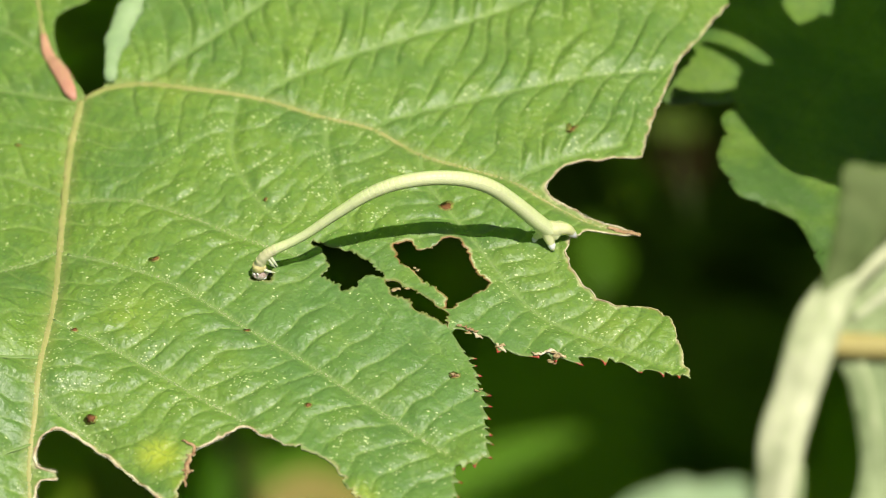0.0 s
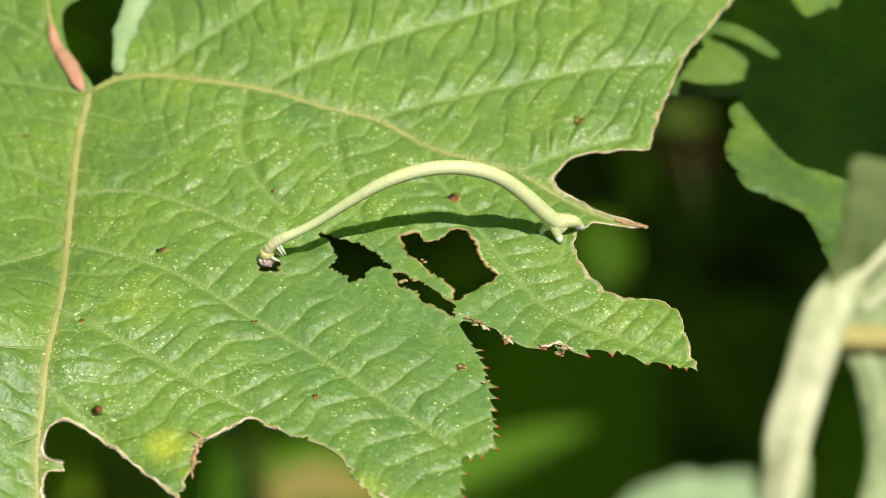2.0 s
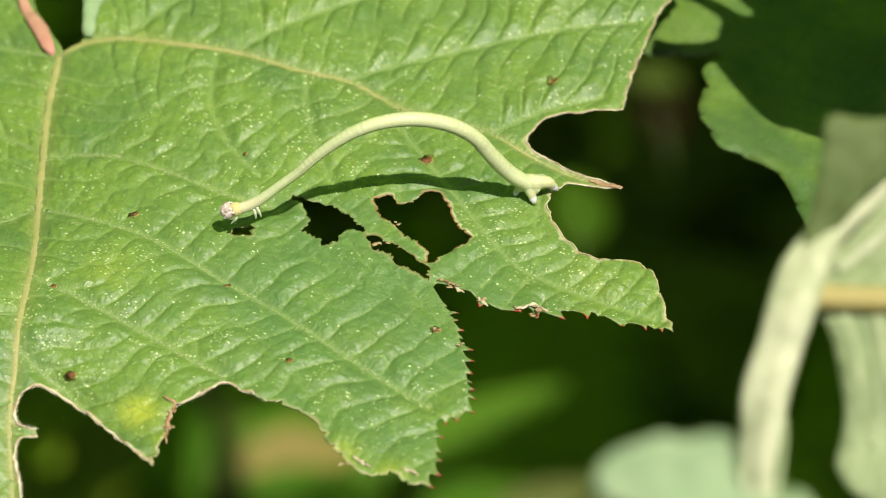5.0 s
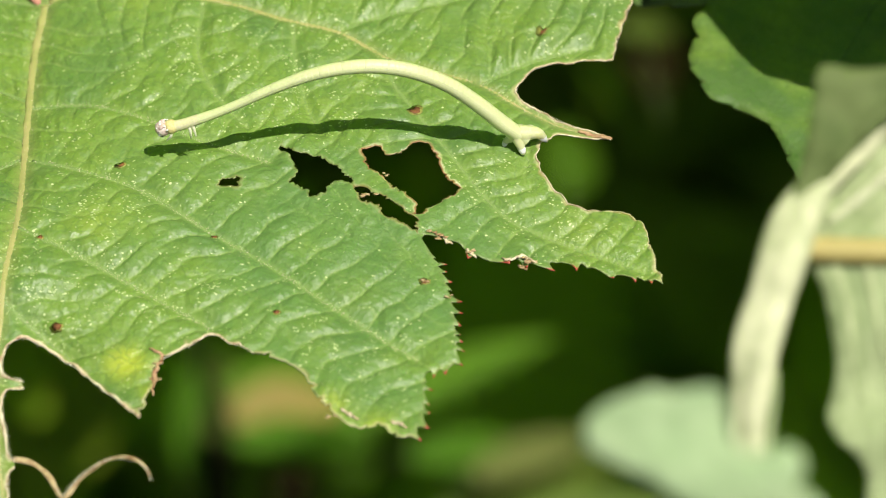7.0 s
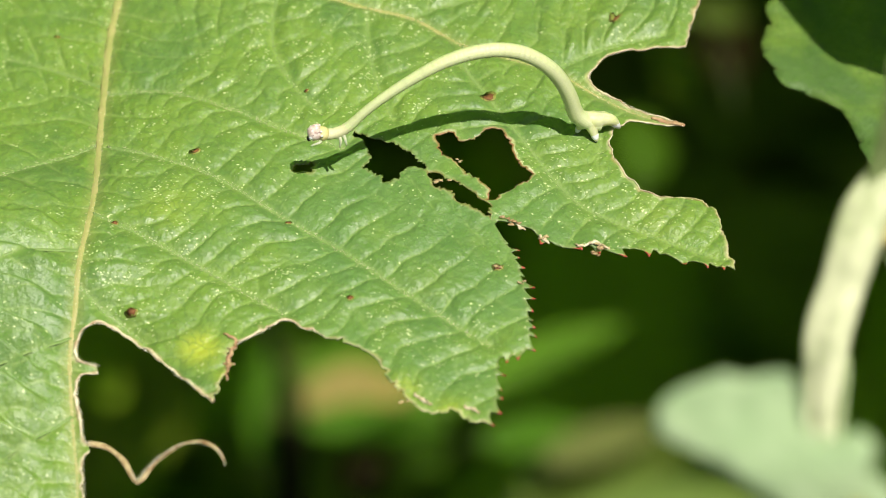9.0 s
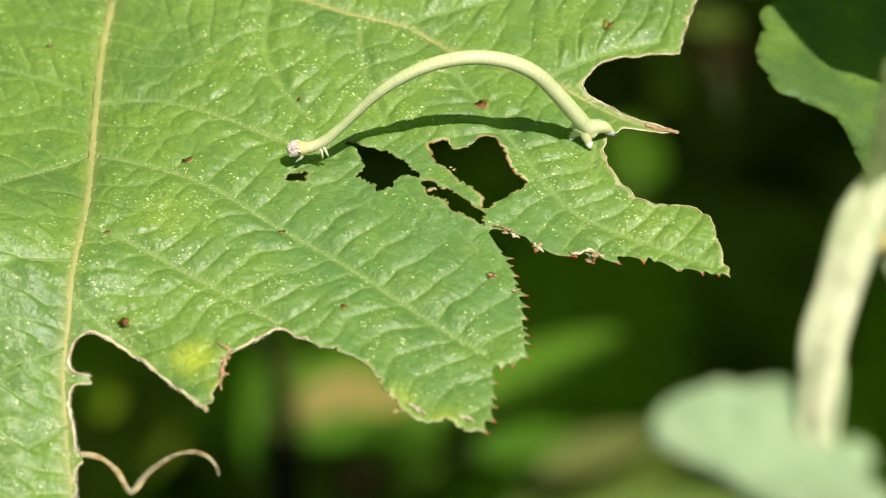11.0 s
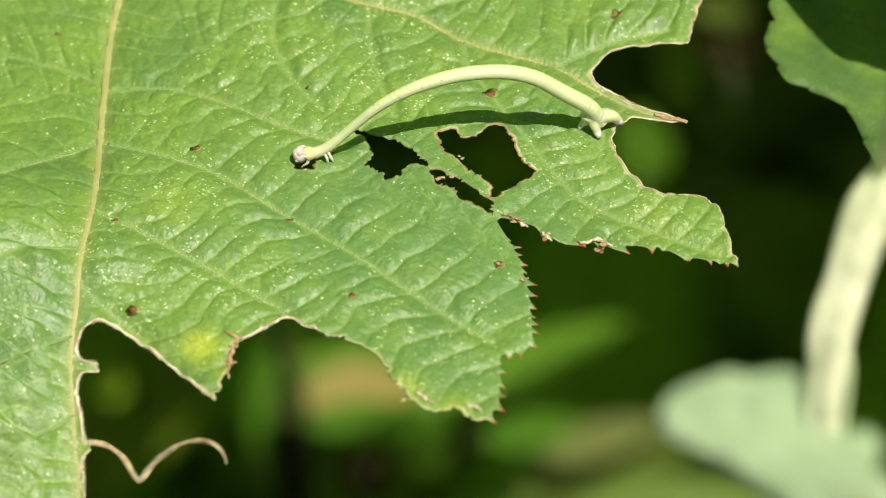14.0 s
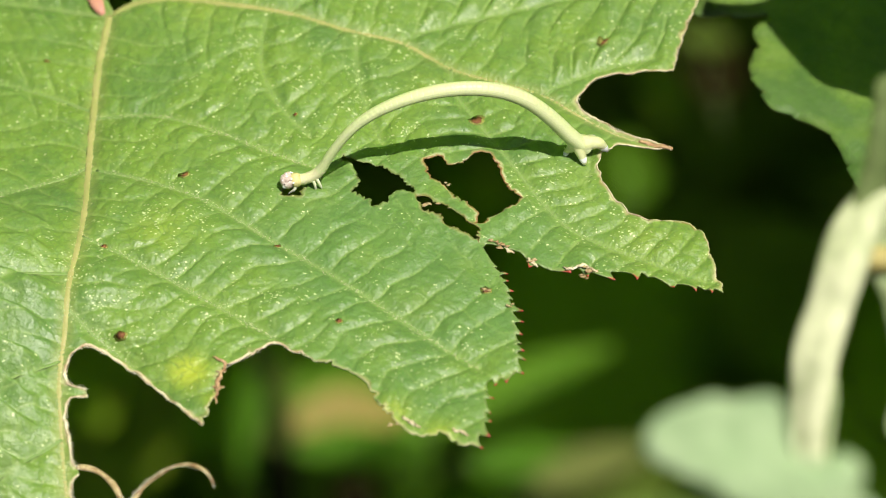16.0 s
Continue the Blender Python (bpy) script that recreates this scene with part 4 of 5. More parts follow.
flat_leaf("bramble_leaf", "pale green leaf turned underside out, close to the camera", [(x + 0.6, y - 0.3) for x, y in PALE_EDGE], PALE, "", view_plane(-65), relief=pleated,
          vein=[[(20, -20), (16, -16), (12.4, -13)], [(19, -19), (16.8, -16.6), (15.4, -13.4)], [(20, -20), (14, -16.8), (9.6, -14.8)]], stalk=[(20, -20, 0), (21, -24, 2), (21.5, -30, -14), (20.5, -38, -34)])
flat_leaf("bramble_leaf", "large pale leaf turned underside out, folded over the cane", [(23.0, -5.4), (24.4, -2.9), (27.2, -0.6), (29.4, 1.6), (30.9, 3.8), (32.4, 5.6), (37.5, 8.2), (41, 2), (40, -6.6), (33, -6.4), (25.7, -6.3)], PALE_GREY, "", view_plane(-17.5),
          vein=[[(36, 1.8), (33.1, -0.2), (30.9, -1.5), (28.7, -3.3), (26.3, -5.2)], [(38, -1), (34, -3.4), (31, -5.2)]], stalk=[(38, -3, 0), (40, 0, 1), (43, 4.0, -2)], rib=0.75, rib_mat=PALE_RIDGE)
# The fold over the upper cane takes its shade from the darker material.
flat_leaf("bramble_leaf", "folded grey-green leaf hanging over the cane, shade put into its colour", DULL_EDGE, PALE_SHADED, "", view_plane(-21.6),
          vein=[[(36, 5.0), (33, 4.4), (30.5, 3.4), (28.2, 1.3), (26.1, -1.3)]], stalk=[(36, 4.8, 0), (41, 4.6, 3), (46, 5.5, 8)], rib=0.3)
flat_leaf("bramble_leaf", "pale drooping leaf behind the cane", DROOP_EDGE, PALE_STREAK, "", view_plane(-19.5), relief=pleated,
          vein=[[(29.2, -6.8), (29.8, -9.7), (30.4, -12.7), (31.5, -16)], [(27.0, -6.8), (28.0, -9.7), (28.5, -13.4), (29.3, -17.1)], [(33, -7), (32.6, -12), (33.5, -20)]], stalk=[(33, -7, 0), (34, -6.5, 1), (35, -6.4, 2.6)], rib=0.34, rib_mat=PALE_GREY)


def cane():
    ob = thing("bramble_cane", "pale green hairy cane arching beside the leaf", "stem")
    pts = [(21.2, -24, -22), (21.3, -20.2, -22), (21.2, -17.7, -22), (21.5, -15.5, -22), (21.8, -12.6, -22), (22.7, -9.7, -22), (23.5, -7.1, -22), (24.6, -4.2, -21), (26.2, -1.9, -20.5), (28.6, 0.2, -19.5), (31.6, 2.6, -19), (42, 5, -15), (60, 6, 0), (75, -4, 20)]
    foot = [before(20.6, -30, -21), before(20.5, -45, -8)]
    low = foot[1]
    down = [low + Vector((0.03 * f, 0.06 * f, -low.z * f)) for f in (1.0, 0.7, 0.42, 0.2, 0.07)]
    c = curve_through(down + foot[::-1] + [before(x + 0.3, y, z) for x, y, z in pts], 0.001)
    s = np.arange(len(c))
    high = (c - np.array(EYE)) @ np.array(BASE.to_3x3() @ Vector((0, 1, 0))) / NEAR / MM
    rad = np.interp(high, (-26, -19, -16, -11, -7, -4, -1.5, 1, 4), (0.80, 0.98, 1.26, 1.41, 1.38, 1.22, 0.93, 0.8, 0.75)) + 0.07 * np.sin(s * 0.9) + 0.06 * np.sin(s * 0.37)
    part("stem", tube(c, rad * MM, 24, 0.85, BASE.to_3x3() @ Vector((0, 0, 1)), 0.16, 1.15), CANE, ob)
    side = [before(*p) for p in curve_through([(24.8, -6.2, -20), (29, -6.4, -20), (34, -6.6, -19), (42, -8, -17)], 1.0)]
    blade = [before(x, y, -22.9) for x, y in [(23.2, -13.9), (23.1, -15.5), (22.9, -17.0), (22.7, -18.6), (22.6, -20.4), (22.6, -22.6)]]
    part("stipule", tube(blade, (0.10, 0.2, 0.24, 0.24, 0.2, 0.15) * np.array(MM), 8, 0.4), PALE_STREAK, ob, "narrow green stipule")
    part("side_stalk", tube(side, np.full(len(side), 0.77 * MM), 10), TAN_STEM, ob, "tan side stalk")
    return ob


cane()

SUNLIT = [LEAF + Vector((0.004, 0, 0))]
DEEP = 420
k = 0.0395 * (295 + DEEP) / 295
# Leaves in FAR_DIM and FAR_SHADE bring their shade along in the colour.
for name, label, mat, x, y, long, wide, turn, lean, sd, fore, lit in (
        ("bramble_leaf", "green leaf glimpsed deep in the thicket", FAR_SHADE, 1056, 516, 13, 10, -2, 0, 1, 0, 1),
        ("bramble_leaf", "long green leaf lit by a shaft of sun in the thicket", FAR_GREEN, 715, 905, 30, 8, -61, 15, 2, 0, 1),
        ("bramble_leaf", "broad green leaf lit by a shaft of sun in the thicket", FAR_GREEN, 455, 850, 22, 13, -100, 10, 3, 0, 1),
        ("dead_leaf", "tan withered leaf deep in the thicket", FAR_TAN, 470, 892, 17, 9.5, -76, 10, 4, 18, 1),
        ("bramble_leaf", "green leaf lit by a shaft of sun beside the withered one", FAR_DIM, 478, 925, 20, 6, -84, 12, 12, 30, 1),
        ("bramble_leaf", "narrow green leaf deep in the thicket, dimmed by its colour", FAR_DIM, 385, 1000, 19, 7, 2, 40, 5, 0, 0),
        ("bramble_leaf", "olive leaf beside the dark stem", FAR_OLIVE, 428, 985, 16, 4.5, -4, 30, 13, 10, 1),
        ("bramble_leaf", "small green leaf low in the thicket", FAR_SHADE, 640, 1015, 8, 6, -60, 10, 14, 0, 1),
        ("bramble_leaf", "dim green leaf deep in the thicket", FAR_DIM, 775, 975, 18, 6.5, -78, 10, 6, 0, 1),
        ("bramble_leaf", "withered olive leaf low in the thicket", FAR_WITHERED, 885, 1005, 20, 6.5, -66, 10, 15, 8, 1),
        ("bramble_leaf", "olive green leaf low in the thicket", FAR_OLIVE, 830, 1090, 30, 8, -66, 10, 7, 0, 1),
        ("bramble_leaf", "pale green leaf lit low in the thicket", FAR_PALE, 900, 1125, 36, 12, -76, 10, 16, 20, 1),
        ("dead_leaf", "brown dead leaf under the green one, darkened for shade", FAR_BROWN_SHADED, 1215, 340, 16, 10, 10, 0, 8, 0, 0),
        ("dead_leaf", "reddish brown dead leaf low in the thicket, darkened for shade", FAR_BROWN_SHADED, 560, 1080, 10, 8, -10, 0, 17, 0, 0),
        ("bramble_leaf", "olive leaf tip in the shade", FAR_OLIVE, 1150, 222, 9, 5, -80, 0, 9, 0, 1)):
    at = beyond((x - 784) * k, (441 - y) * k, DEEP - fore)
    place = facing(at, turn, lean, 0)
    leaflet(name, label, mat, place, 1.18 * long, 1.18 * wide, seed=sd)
    if lit:
        SUNLIT.append(place @ Vector((0, 0.55 * long * MM, 0)))


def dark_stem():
    """A dead stem standing in the thicket before the lit leaves, its shade put into near-black bark."""
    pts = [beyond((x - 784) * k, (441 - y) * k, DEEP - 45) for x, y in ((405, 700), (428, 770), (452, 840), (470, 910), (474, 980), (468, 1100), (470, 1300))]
    ob = thing("bramble_cane", "dead stem standing in the thicket, its shade put into the colour", "stem", Matrix.Translation(pts[0]))
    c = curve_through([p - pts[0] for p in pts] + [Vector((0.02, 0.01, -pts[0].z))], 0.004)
    part("stem", tube(c, np.linspace(0.0013, 0.0022, len(c)), 8), SHADED_BARK, ob)


dark_stem()


# ---- the caterpillar: rigid rings on a line of joints
FOOTHOLD = (7.44, 0.5)
CRAWL_A = [
    (0, -8.8, 26, 45, 53, 48, 16, -7, -35, -39, -22, -44, -99),
    (0.5, -6.2, 27, 49, 51, 47, 21, -11, -31, -46, -36, -33, -61),
    (1, -8.3, 25.8, 49, 55, 46, 11, -9, -35, -36, -18, -43, -102),
    (1.5, -7.4, 26.3, 54, 54, 46, 20, -15, -35, -33, -28, -48, -90),
    (2, -7.2, 25.9, 46, 55, 48, 16, -13, -34, -38, -23, -40, -89),
    (2.5, -7.4, 25.7, 41, 60, 51, 20, -14, -35, -38, -28, -48, -103),
    (3, -6.9, 27.8, 49, 56, 58, 38, -2, -38, -70, -68, -56, -27),
    (3.2, -7.5, 27.6, 65, 48, 61, 31, -1, -40, -66, -73, -58, -8),
]
CRAWL_B = [
    (5.3, -8.8, 26.7, 29, 52, 58, 26, -5, -33, -39, -36, -24, 2),
    (5.5, -6.9, 26.9, 29, 52, 50, 23, -15, -40, -43, -36, -23, -2),
    (6, -12.9, 28.1, 68, 41, 60, 33, -2, -44, -63, -61, -47, -17),
    (6.3, -13.2, 27.4, 43, 52, 58, 25, 1, -29, -40, -32, -34, 17),
    (6.5, -6.7, 28.2, 56, 41, 48, 26, -12, -40, -45, -43, -37, 25),
    (6.9, -9.2, 27.9, 35, 54, 49, 22, -3, -28, -29, -40, -25, 30),
    (7, -2.2, 28.4, 39, 50, 44, 22, -4, -24, -31, -23, -23, -3),
    (7.2, -6.4, 27.7, 37, 53, 49, 23, -3, -11, -21, -30, -21, 1),
    (7.5, -11, 26.6, 33, 51, 62, 38, -5, -23, -47, -56, -30, 22),
    (7.8, -6.6, 28.6, 48, 57, 61, 36, 0, -42, -70, -71, -40, 40),
    (8, -7.5, 26.9, 49, 57, 57, 26, -13, -42, -65, -58, -21, 34),
]
CRAWL_C = [
    (8.5, -11.7, 28.7, 54, 61, 62, 41, 8, -49, -82, -78, -59, -20),
    (8.7, -14.2, 26.7, 39, 68, 59, 38, 14, -33, -67, -62, -33, 20),
    (9, -13.2, 26, 15, 79, 65, 38, -1, -27, -35, -47, -15, 38),
    (9.2, -5, 26.4, 52, 54, 57, 31, -10, -37, -49, -39, -21, 29),
    (11.3, -6.6, 26.9, 56, 60, 57, 23, -8, -34, -50, -51, -33, 3),
    (11.5, -7.3, 26.6, 53, 57, 56, 22, -11, -34, -46, -60, -49, -6),
    (12, -7.9, 27, 51, 52, 50, 28, -5, -40, -47, -51, -46, -30),
]
CRAWL_D = [
    (12.5, -8.5, 26.7, 58, 55, 43, 22, -3, -35, -45, -45, -45, -48),
    (13, -8.7, 26.4, 55, 55, 44, 19, -6, -31, -46, -47, -43, -31),
    (13.5, -7.6, 26.9, 49, 54, 51, 26, -7, -34, -52, -53, -38, -19),
    (14, -7.5, 24.8, 72, 39, 43, 11, -9, -26, -45, -45, -32, 15),
    (14.5, -6.8, 26, 57, 52, 44, 17, -7, -26, -51, -59, -35, 10),
    (15, -7.3, 27.2, 58, 55, 47, 20, -8, -27, -59, -64, -31, 12),
    (15.5, -7.3, 26.8, 54, 54, 46, 20, -7, -27, -58, -61, -33, 12),
    (16, -7.7, 26.4, 45, 57, 47, 16, -7, -26, -54, -65, -26, 14),
]
RINGS = 72
STATIONS = (0, 0.1, 0.22, 0.36, 0.5, 0.64, 0.78, 0.9, 0.945, 1.0)


def body_line(swing, length, *bend):
    """The poses of the rings, in the foothold's space, for one moment: swing of the arch on the leaf, body length, slope at ten stations."""
    a = np.interp((np.arange(200) + 0.5) / 200, STATIONS, np.radians(bend))
    a = np.convolve(np.pad(a, 3, "edge"), np.ones(7) / 7, "valid")
    s = -0.3 + np.concatenate([[0], np.cumsum(np.cos(a))]) * length / 200
    w = 1.0 + np.concatenate([[0], np.cumsum(np.sin(a))]) * length / 200
    c, d = math.cos(radians(swing)), math.sin(radians(swing))
    ahead = Vector((-c, d, 0))
    out = []
    for i in range(RINGS):
        j = int(round((i + 0.5) / RINGS * 199))
        x = ahead * math.cos(a[j]) + Vector((0, 0, math.sin(a[j])))
        z = -ahead * math.sin(a[j]) + Vector((0, 0, math.cos(a[j])))
        m = Matrix((x, z.cross(x), z)).transposed().to_4x4()
        m.translation = (ahead * s[j] + Vector((0, 0, w[j]))) * MM
        out.append(m)
    return out


def lathe(profile, sides=14, squash=1.0):
    """A body of revolution about x from (x, radius) in millimetres."""
    bm = bmesh.new()
    rings = []
    for x, rad in profile:
        rings.append([bm.verts.new((x * MM, rad * math.cos(a) * MM, rad * squash * math.sin(a) * MM)) for a in (6.28318 * k / sides for k in range(sides))])
    for a, b in zip(rings, rings[1:]):
        for k in range(sides):
            bm.faces.new((a[k], a[(k + 1) % sides], b[(k + 1) % sides], b[k]))
    bm.faces.new(rings[0][::-1])
    bm.faces.new(rings[-1])
    return bm


def leg(points, radii):
    c = curve_through(points, 0.12)
    f = np.linspace(0, 1, len(c))
    return tube(c * MM, np.interp(f, np.linspace(0, 1, len(radii)), radii) * MM, 8)


BODY_R = [0.52, 0.58, 0.57, 0.55, 0.54, 0.53, 0.52, 0.51, 0.50, 0.47, 0.43, 0.39, 0.355, 0.33, 0.33, 0.38, 0.40]
rings = []


def caterpillar():
    foot = float(main_relief(np.array([FOOTHOLD]), False)[0])
    worm = thing("inchworm", "slender pale green inchworm arched over the leaf, feeding", "caterpillar", FRAME @ Matrix.Translation(Vector((*FOOTHOLD, foot)) * MM))
    step = 27.0 / RINGS
    for i in range(RINGS):
        f = (i + 0.5) / RINGS
        rad = lambda g: float(np.interp(min(max(g, 0), 1) * 16, range(17), BODY_R))
        prof = []
        for q in np.linspace(-1, 1, 13):
            x = q * step * 1.15
            prof.append((x, rad(f + x / 27.0) * (1 - 0.01 * q * q if abs(q) < 0.95 else 0.75)))
        ob = part("body_ring", lathe(prof), SKIN if i < 66 else SKIN_FRONT, worm)
        rings.append(ob)
        if i in (67, 68, 71):
            k = (0, 0.6, 2)[(67, 68, 71).index(i)]
            for s in (-1, 1):
                part("true_leg", leg([(0.0, s * 0.15, -0.1), (0.0, s * 0.42, -0.45), (0.08 + 0.10 * k, s * (0.5 - 0.08 * k), -0.85), (0.2 + 0.12 * k, s * (0.46 - 0.08 * k), -1.15)], (0.15, 0.115, 0.085, 0.035)), LEG, ob)
    part("tail", leg([(-0.8, 0.02, 1.7), (-0.4, 0.05, 1.42), (0.1, 0.1, 1.3), (0.6, 0.16, 1.25), (1.1, 0.3, 1.1)], (0.45, 0.60, 0.64, 0.56, 0.34)), SKIN_TAIL, worm, "swollen pale tail end")
    for name, pts, radii in (("clasper", [(0.5, 0.15, 1.3), (1.25, 0.35, 1.05), (1.95, 0.5, 0.1)], (0.54, 0.40, 0.15)), ("clasper", [(0.2, 0.5, 1.1), (0.9, 1.0, 0.8), (1.4, 1.2, 0.1)], (0.4, 0.32, 0.15)),
                             ("proleg", [(-0.2, -0.05, 1.3), (0.0, -0.42, 0.8), (0.3, -0.82, 0.05)], (0.52, 0.36, 0.17)), ("proleg", [(-0.5, 0.1, 1.0), (-0.95, 0.15, 0.5), (-1.15, 0.05, 0.0)], (0.4, 0.25, 0.12))):
        ob = part(name, leg(pts, radii), SKIN_TAIL, worm)
        q = np.array(pts)
        tip = [tuple(q[1] * 0.85 + q[2] * 0.15), tuple(q[1] * 0.45 + q[2] * 0.55), tuple(q[2] * 1.04 - q[1] * 0.04)]
        part("foot", leg(tip, [0.85 * radii[1], 0.52 * radii[1] + 0.60 * radii[2], 0.8 * radii[2]]), FOOT, ob, "white tip")
    part("collar", lathe([(-0.42, 0.36), (-0.25, 0.47), (-0.02, 0.53), (0.16, 0.47), (0.26, 0.34)], 16), COLLAR, rings[-1], "yellowish ring behind the head").matrix_basis = pose(-0.02 * MM, 0, 0, 0, 18, 0)
    head = part("head", lathe([(-0.35, 0.28), (-0.2, 0.46), (0.05, 0.54), (0.3, 0.52), (0.5, 0.38), (0.6, 0.14)], 16, 1.05), FACE_MAT, rings[-1], "pinkish pale head mottled with brown")
    head.matrix_basis = pose(0.42 * MM, 0, 0.0, 0, 38, 0)
    for s in (-1, 1):
        part("head_lobe", lathe([(-0.26, 0.06), (-0.15, 0.15), (0.1, 0.19), (0.26, 0.14), (0.33, 0.04)], 10), FACE_MAT, rings[-1]).matrix_basis = pose(0.52 * MM, s * 0.25 * MM, 0.32 * MM, 0, 45, s * 15)
        part("cheek", lathe([(-0.2, 0.06), (-0.12, 0.18), (0.1, 0.2), (0.24, 0.08)], 10), FOOT, rings[-1]).matrix_basis = pose(0.68 * MM, s * 0.3 * MM, -0.22 * MM, 0, 60, 0)
        part("eye_patch", lathe([(-0.05, 0.02), (-0.03, 0.045), (0.03, 0.05), (0.06, 0.02)], 8), DARK, rings[-1]).matrix_basis = pose(0.74 * MM, s * 0.44 * MM, 0.02 * MM)
        for x, y, z in ((0.30, 0.34, 0.42), (0.62, 0.12, 0.46), (0.86, 0.22, 0.22), (0.16, 0.50, 0.20)):
            part("wart", lathe([(-0.08, 0.02), (-0.03, 0.065), (0.05, 0.06), (0.10, 0.02)], 8), FOOT, rings[-1]).matrix_basis = pose(x * MM, s * y * MM, z * MM, 0, 20, s * 20)
    part("mouth", lathe([(0.62, 0.2), (0.72, 0.18), (0.8, 0.08)], 8), DARK, rings[-1]).matrix_basis = pose(0.2 * MM, 0, -0.2 * MM, 0, 45, 0)
    return worm


caterpillar()

# ---- thicket: ground and the unseen leaves added overhead to keep it dark
bm = bmesh.new()
n = 24
near = [[bm.verts.new((x, y, 0.03 * noise.noise((x * 3, y * 3, 0)) if abs(x) < 3 and abs(y) < 3 else 0)) for x in [-300, -60, -12] + list(np.linspace(-3, 3, n)) + [12, 60, 300]] for y in [-300, -60, -12] + list(np.linspace(-3, 3, n)) + [12, 60, 300]]
for a, b in zip(near, near[1:]):
    for i in range(len(a) - 1):
        bm.faces.new((a[i], a[i + 1], b[i + 1], b[i]))
tagged(part("ground", bm, SOIL), "dark soil and leaf litter under the plants", "ground", kind="structure")


def add_leaf(verts, faces, m, long, wide):
    """One simple folded leaf, 20 triangles, into the lists of a mesh."""
    n = len(verts)
    for f in (0, 0.15, 0.4, 0.65, 0.85, 1.0):
        half = 0.5 * wide * math.sin(math.pi * min(1, f * 0.9 + 0.08)) ** 0.8
        for c in (-1, 0, 1):
            verts.append(tuple(m @ Vector((half * c, long * (f - 0.5), 0.25 * abs(c) * half - 0.35 * long * f * f))))
    for i in range(5):
        for c in range(2):
            a = n + i * 3 + c
            faces.append((a, a + 1, a + 4, a + 3))


def foliage(name, label, verts, faces, mat):
    mesh = bpy.data.meshes.new(name)
    mesh.from_pydata(verts, [], faces)
    mesh.polygons.foreach_set("use_smooth", [True] * len(faces))
    return tagged(link_mesh(name, mesh, mat), label, "foliage", kind="stuff")


def roof_height(x, y):
    """The top of the added bramble bush: a low dome with a lumpy crown."""
    rim = math.sqrt((x / 0.85) ** 2 + max(0, (y - 0.3) / 0.95) ** 2)
    return LEAF.z + 0.27 + 0.16 * math.exp(-((y - 0.55) / 0.5) ** 2) - 0.35 * (x / 0.85) ** 2 + 0.05 * noise.noise((x * 5, y * 5, 1)) - 1.6 * max(0, rim - 0.72) ** 2 + 0.10 * max(0, rim - 0.6) * noise.noise((x * 9, y * 9, 4))


# Spots over which the added roof is doubled to stop stray sun.
CLOSED = [Vector((0.051, 0.40, 0.565)), Vector((0.03, 0.42, 0.50)), Vector((0.05, 0.36, 0.62))]


def bush():
    """An unseen bush, added to block the sun, round the open front in which the lit leaf stands; gaps in its roof let
    shafts of sun through.
    """
    r = random.Random(11)
    verts, faces = [], []
    for gx, gy, layer in itertools.product(range(-26, 27), range(-3, 44), (0, 1)):
        x, y = 0.031 * gx + r.uniform(-0.015, 0.015), 0.02 + 0.028 * gy + r.uniform(-0.014, 0.014)
        if (x / 0.85) ** 2 + max(0, (y - 0.3) / 0.95) ** 2 > 1:
            continue
        at = Vector((x, y, roof_height(x, y) + 0.045 * layer + r.uniform(-0.02, 0.02)))
        over = [p + TO_SUN * ((at.z - p.z) / TO_SUN.z) - at for p in SUNLIT]
        shut = min((p + TO_SUN * ((at.z - p.z) / TO_SUN.z) - at).length for p in CLOSED) < 0.07
        if min(o.length for o in over) < 0.033 or over[0].length < 0.105 or (layer and r.random() > 0.15 and not shut):
            continue
        add_leaf(verts, faces, Matrix.Translation(at) @ pose(0, 0, 0, r.uniform(-25, 25), r.uniform(-25, 25), r.uniform(0, 360)), 0.058 * r.uniform(0.8, 1.2), 0.046 * r.uniform(0.8, 1.2))
    # flanks and back, down to the ground
    for _ in range(4200):
        a = r.uniform(-0.12, 3.26)
        x, y = 0.85 * math.cos(a), 0.3 + 0.95 * math.sin(a)
        top = roof_height(x, y)
        h = r.uniform(0.02, 1.0)
        bulge = 1.0 + 0.10 * math.sin(h * 2.6) + 0.17 * noise.noise((x * 4, y * 4, h * 3)) + 0.05 * r.uniform(-1, 1)
        at = Vector((x * bulge, 0.3 + (y - 0.3) * bulge, top * h + 0.02))
        out = math.degrees(a) + 90
        add_leaf(verts, faces, Matrix.Translation(at) @ pose(0, 0, 0, r.uniform(35, 75), r.uniform(-25, 25), out + 180 + r.uniform(-50, 50)), 0.075 * r.uniform(0.8, 1.3), 0.06 * r.uniform(0.8, 1.2))
    foliage("shade_foliage", "unseen bramble bush added round and above the hollow to shade it", verts, faces, OVERHEAD)


bush()


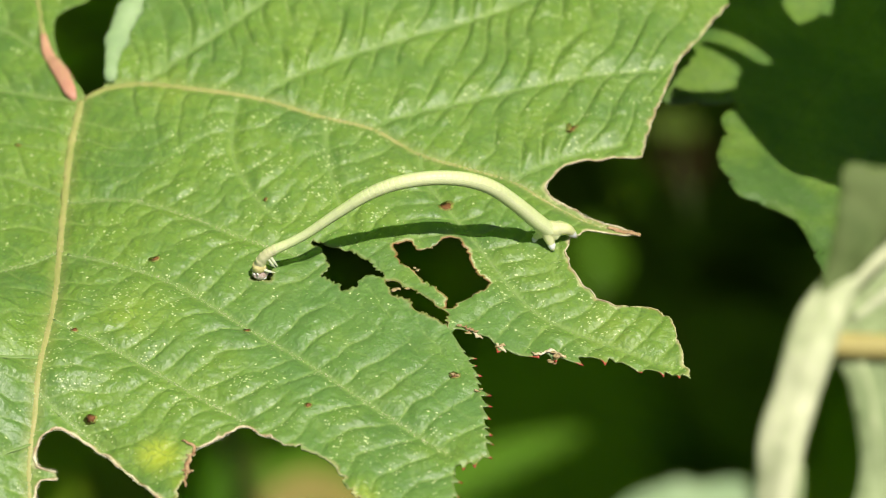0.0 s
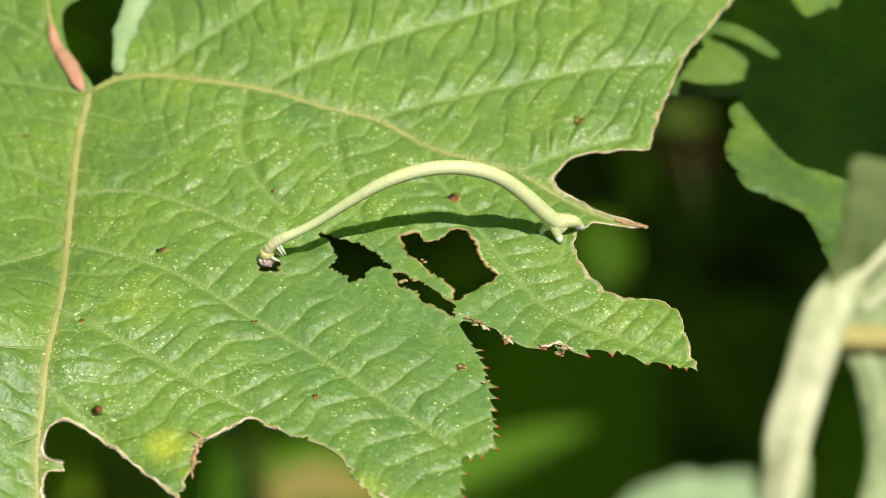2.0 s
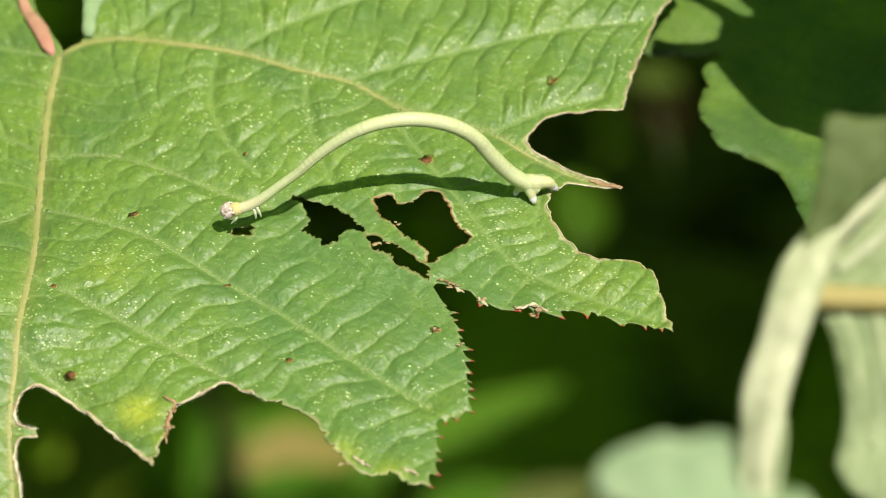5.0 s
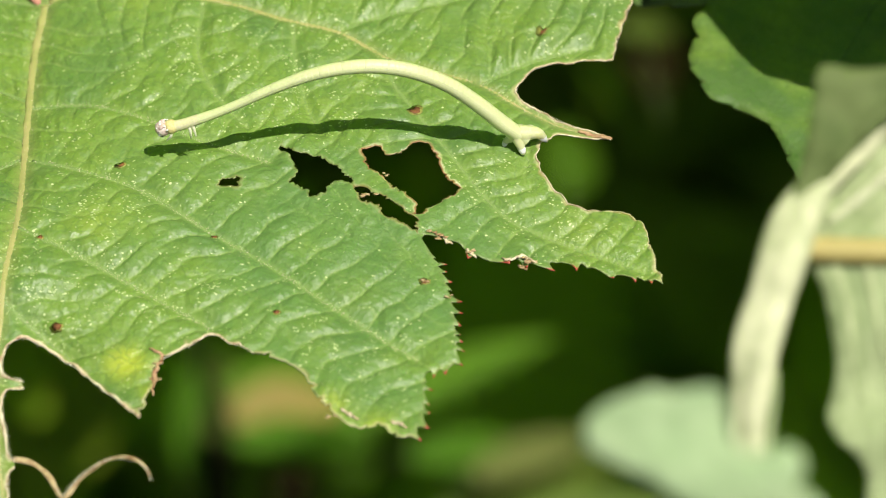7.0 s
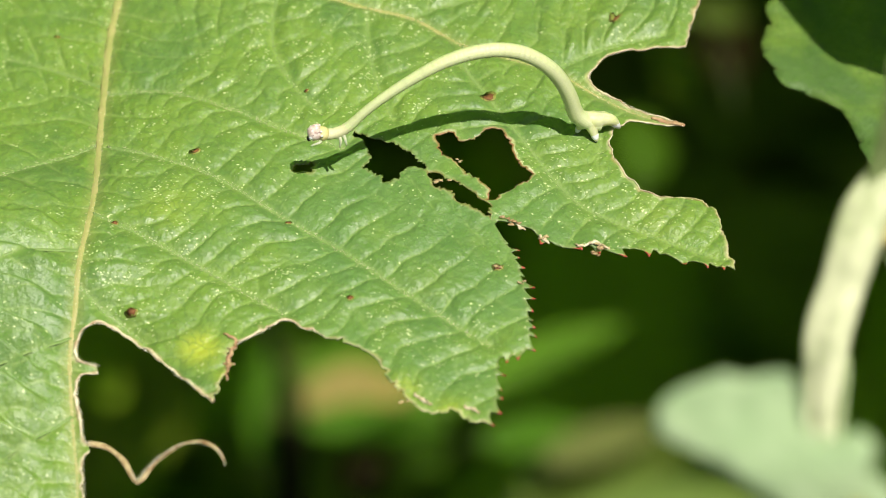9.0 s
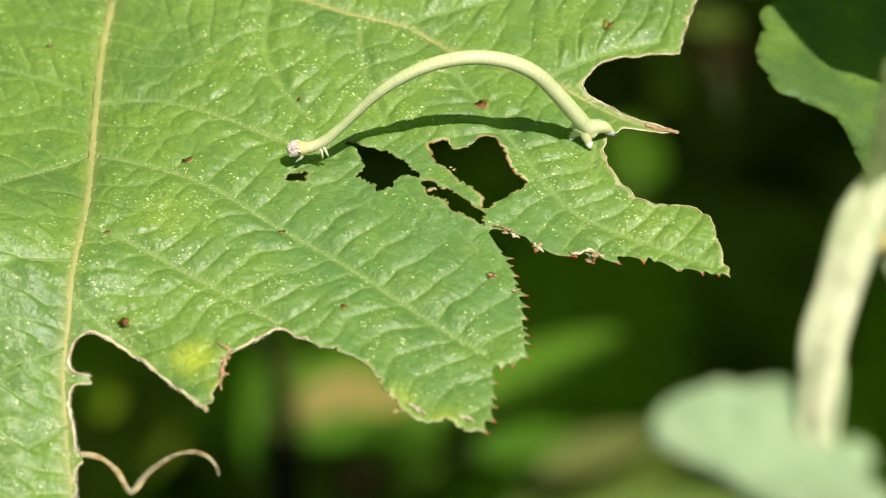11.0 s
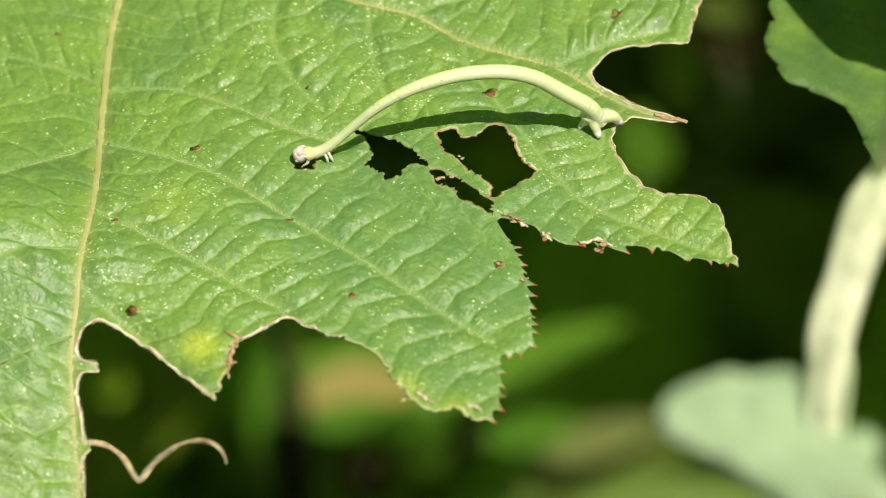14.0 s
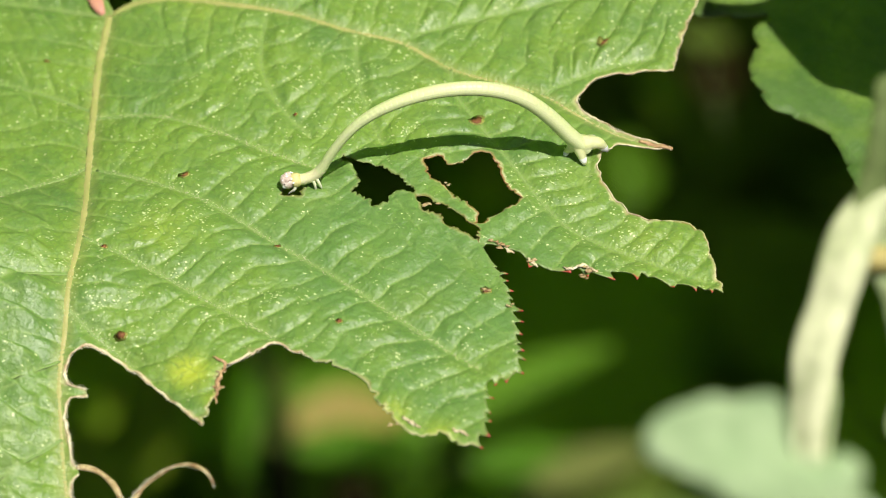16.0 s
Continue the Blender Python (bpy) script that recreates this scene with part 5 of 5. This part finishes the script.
def thicket():
    """Shaded leaves in the hollow of the bush, too many to count."""
    r = random.Random(23)
    verts, faces = [], []
    for _ in range(1700):
        deep = r.uniform(445, 620)
        reach = (295 + deep) / 295
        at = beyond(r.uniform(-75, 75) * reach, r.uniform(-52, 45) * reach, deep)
        if any((p - at).cross(TO_SUN).length < 0.07 for p in SUNLIT[1:]) or (at - CLOSED[0]).length < 0.055:
            continue
        add_leaf(verts, faces, Matrix.Translation(at) @ pose(0, 0, 0, r.uniform(-35, 35), r.uniform(-35, 35), r.uniform(0, 360)), 0.06 * r.uniform(0.7, 1.3), 0.045 * r.uniform(0.7, 1.2))
    for _ in range(1100):
        at = Vector((r.uniform(-0.65, 0.65), r.uniform(0.25, 1.15), r.uniform(0.05, 0.42)))
        if any((p - at).cross(TO_SUN).length < 0.06 for p in SUNLIT[1:]):
            continue
        add_leaf(verts, faces, Matrix.Translation(at) @ pose(0, 0, 0, r.uniform(-25, 25), r.uniform(-25, 25), r.uniform(0, 360)), 0.09 * r.uniform(0.7, 1.3), 0.07 * r.uniform(0.7, 1.2))
    foliage("bramble_thicket", "deep shaded bramble leaves behind the lit one", verts, faces, THICKET)


thicket()


def stout_cane(label, points):
    ob = thing("bramble_cane", label, "stem", Matrix.Translation(Vector(points[0])))
    c = curve_through(points, 0.012)
    part("stem", tube([Vector(p) - Vector(points[0]) for p in c], np.linspace(0.0032, 0.0016, len(c)), 8), CANE, ob)
    r = random.Random(len(c))
    for i in range(8, len(c) - 4, 9):
        bm = bmesh.new()
        side = Vector((r.uniform(-1, 1), r.uniform(-1, 1), r.uniform(-0.2, 0.3))).normalized()
        base = Vector(c[i]) - Vector(points[0])
        ring = [bm.verts.new(base + q) for q in (Vector((0.001, 0, 0.002)), Vector((-0.001, 0.001, 0)), Vector((0, -0.001, -0.002)))]
        tip = bm.verts.new(base + side * 0.008 - Vector((0, 0, 0.002)))
        for k in range(3):
            bm.faces.new((ring[k], ring[(k + 1) % 3], tip))
        bm.faces.new(ring[::-1])
        part("thorn", bm, PETIOLE, ob)


tip = FRAME @ Vector((-0.036, 0.090, -0.034))
stout_cane("arching green cane that bears the chewed leaf", [(-0.20, 0.22, 0.0), (-0.18, 0.18, 0.55), (-0.10, 0.12, 0.84), tuple(tip), (0.05, 0.10, 0.96), (0.16, 0.16, 0.99)])
stout_cane("green cane rising at the flank of the bush", [(-0.62, 0.5, 0.0), (-0.60, 0.45, 0.6), (-0.45, 0.4, 1.05), (-0.2, 0.35, 1.2)])
stout_cane("green cane rising at the back of the bush", [(0.1, 1.05, 0.0), (0.1, 1.0, 0.7), (0.05, 0.85, 1.15), (0.0, 0.6, 1.28)])
stout_cane("green cane rising at the flank of the bush", [(0.60, 0.45, 0.0), (0.58, 0.42, 0.6), (0.45, 0.35, 1.02), (0.2, 0.3, 1.2)])


def motions():
    moments = [(row[0], body_line(*row[1:])) for row in CRAWL_A + CRAWL_B + CRAWL_C + CRAWL_D]
    for i, ob in enumerate(rings):
        walk(ob, [(t, line[i]) for t, line in moments])


motions()
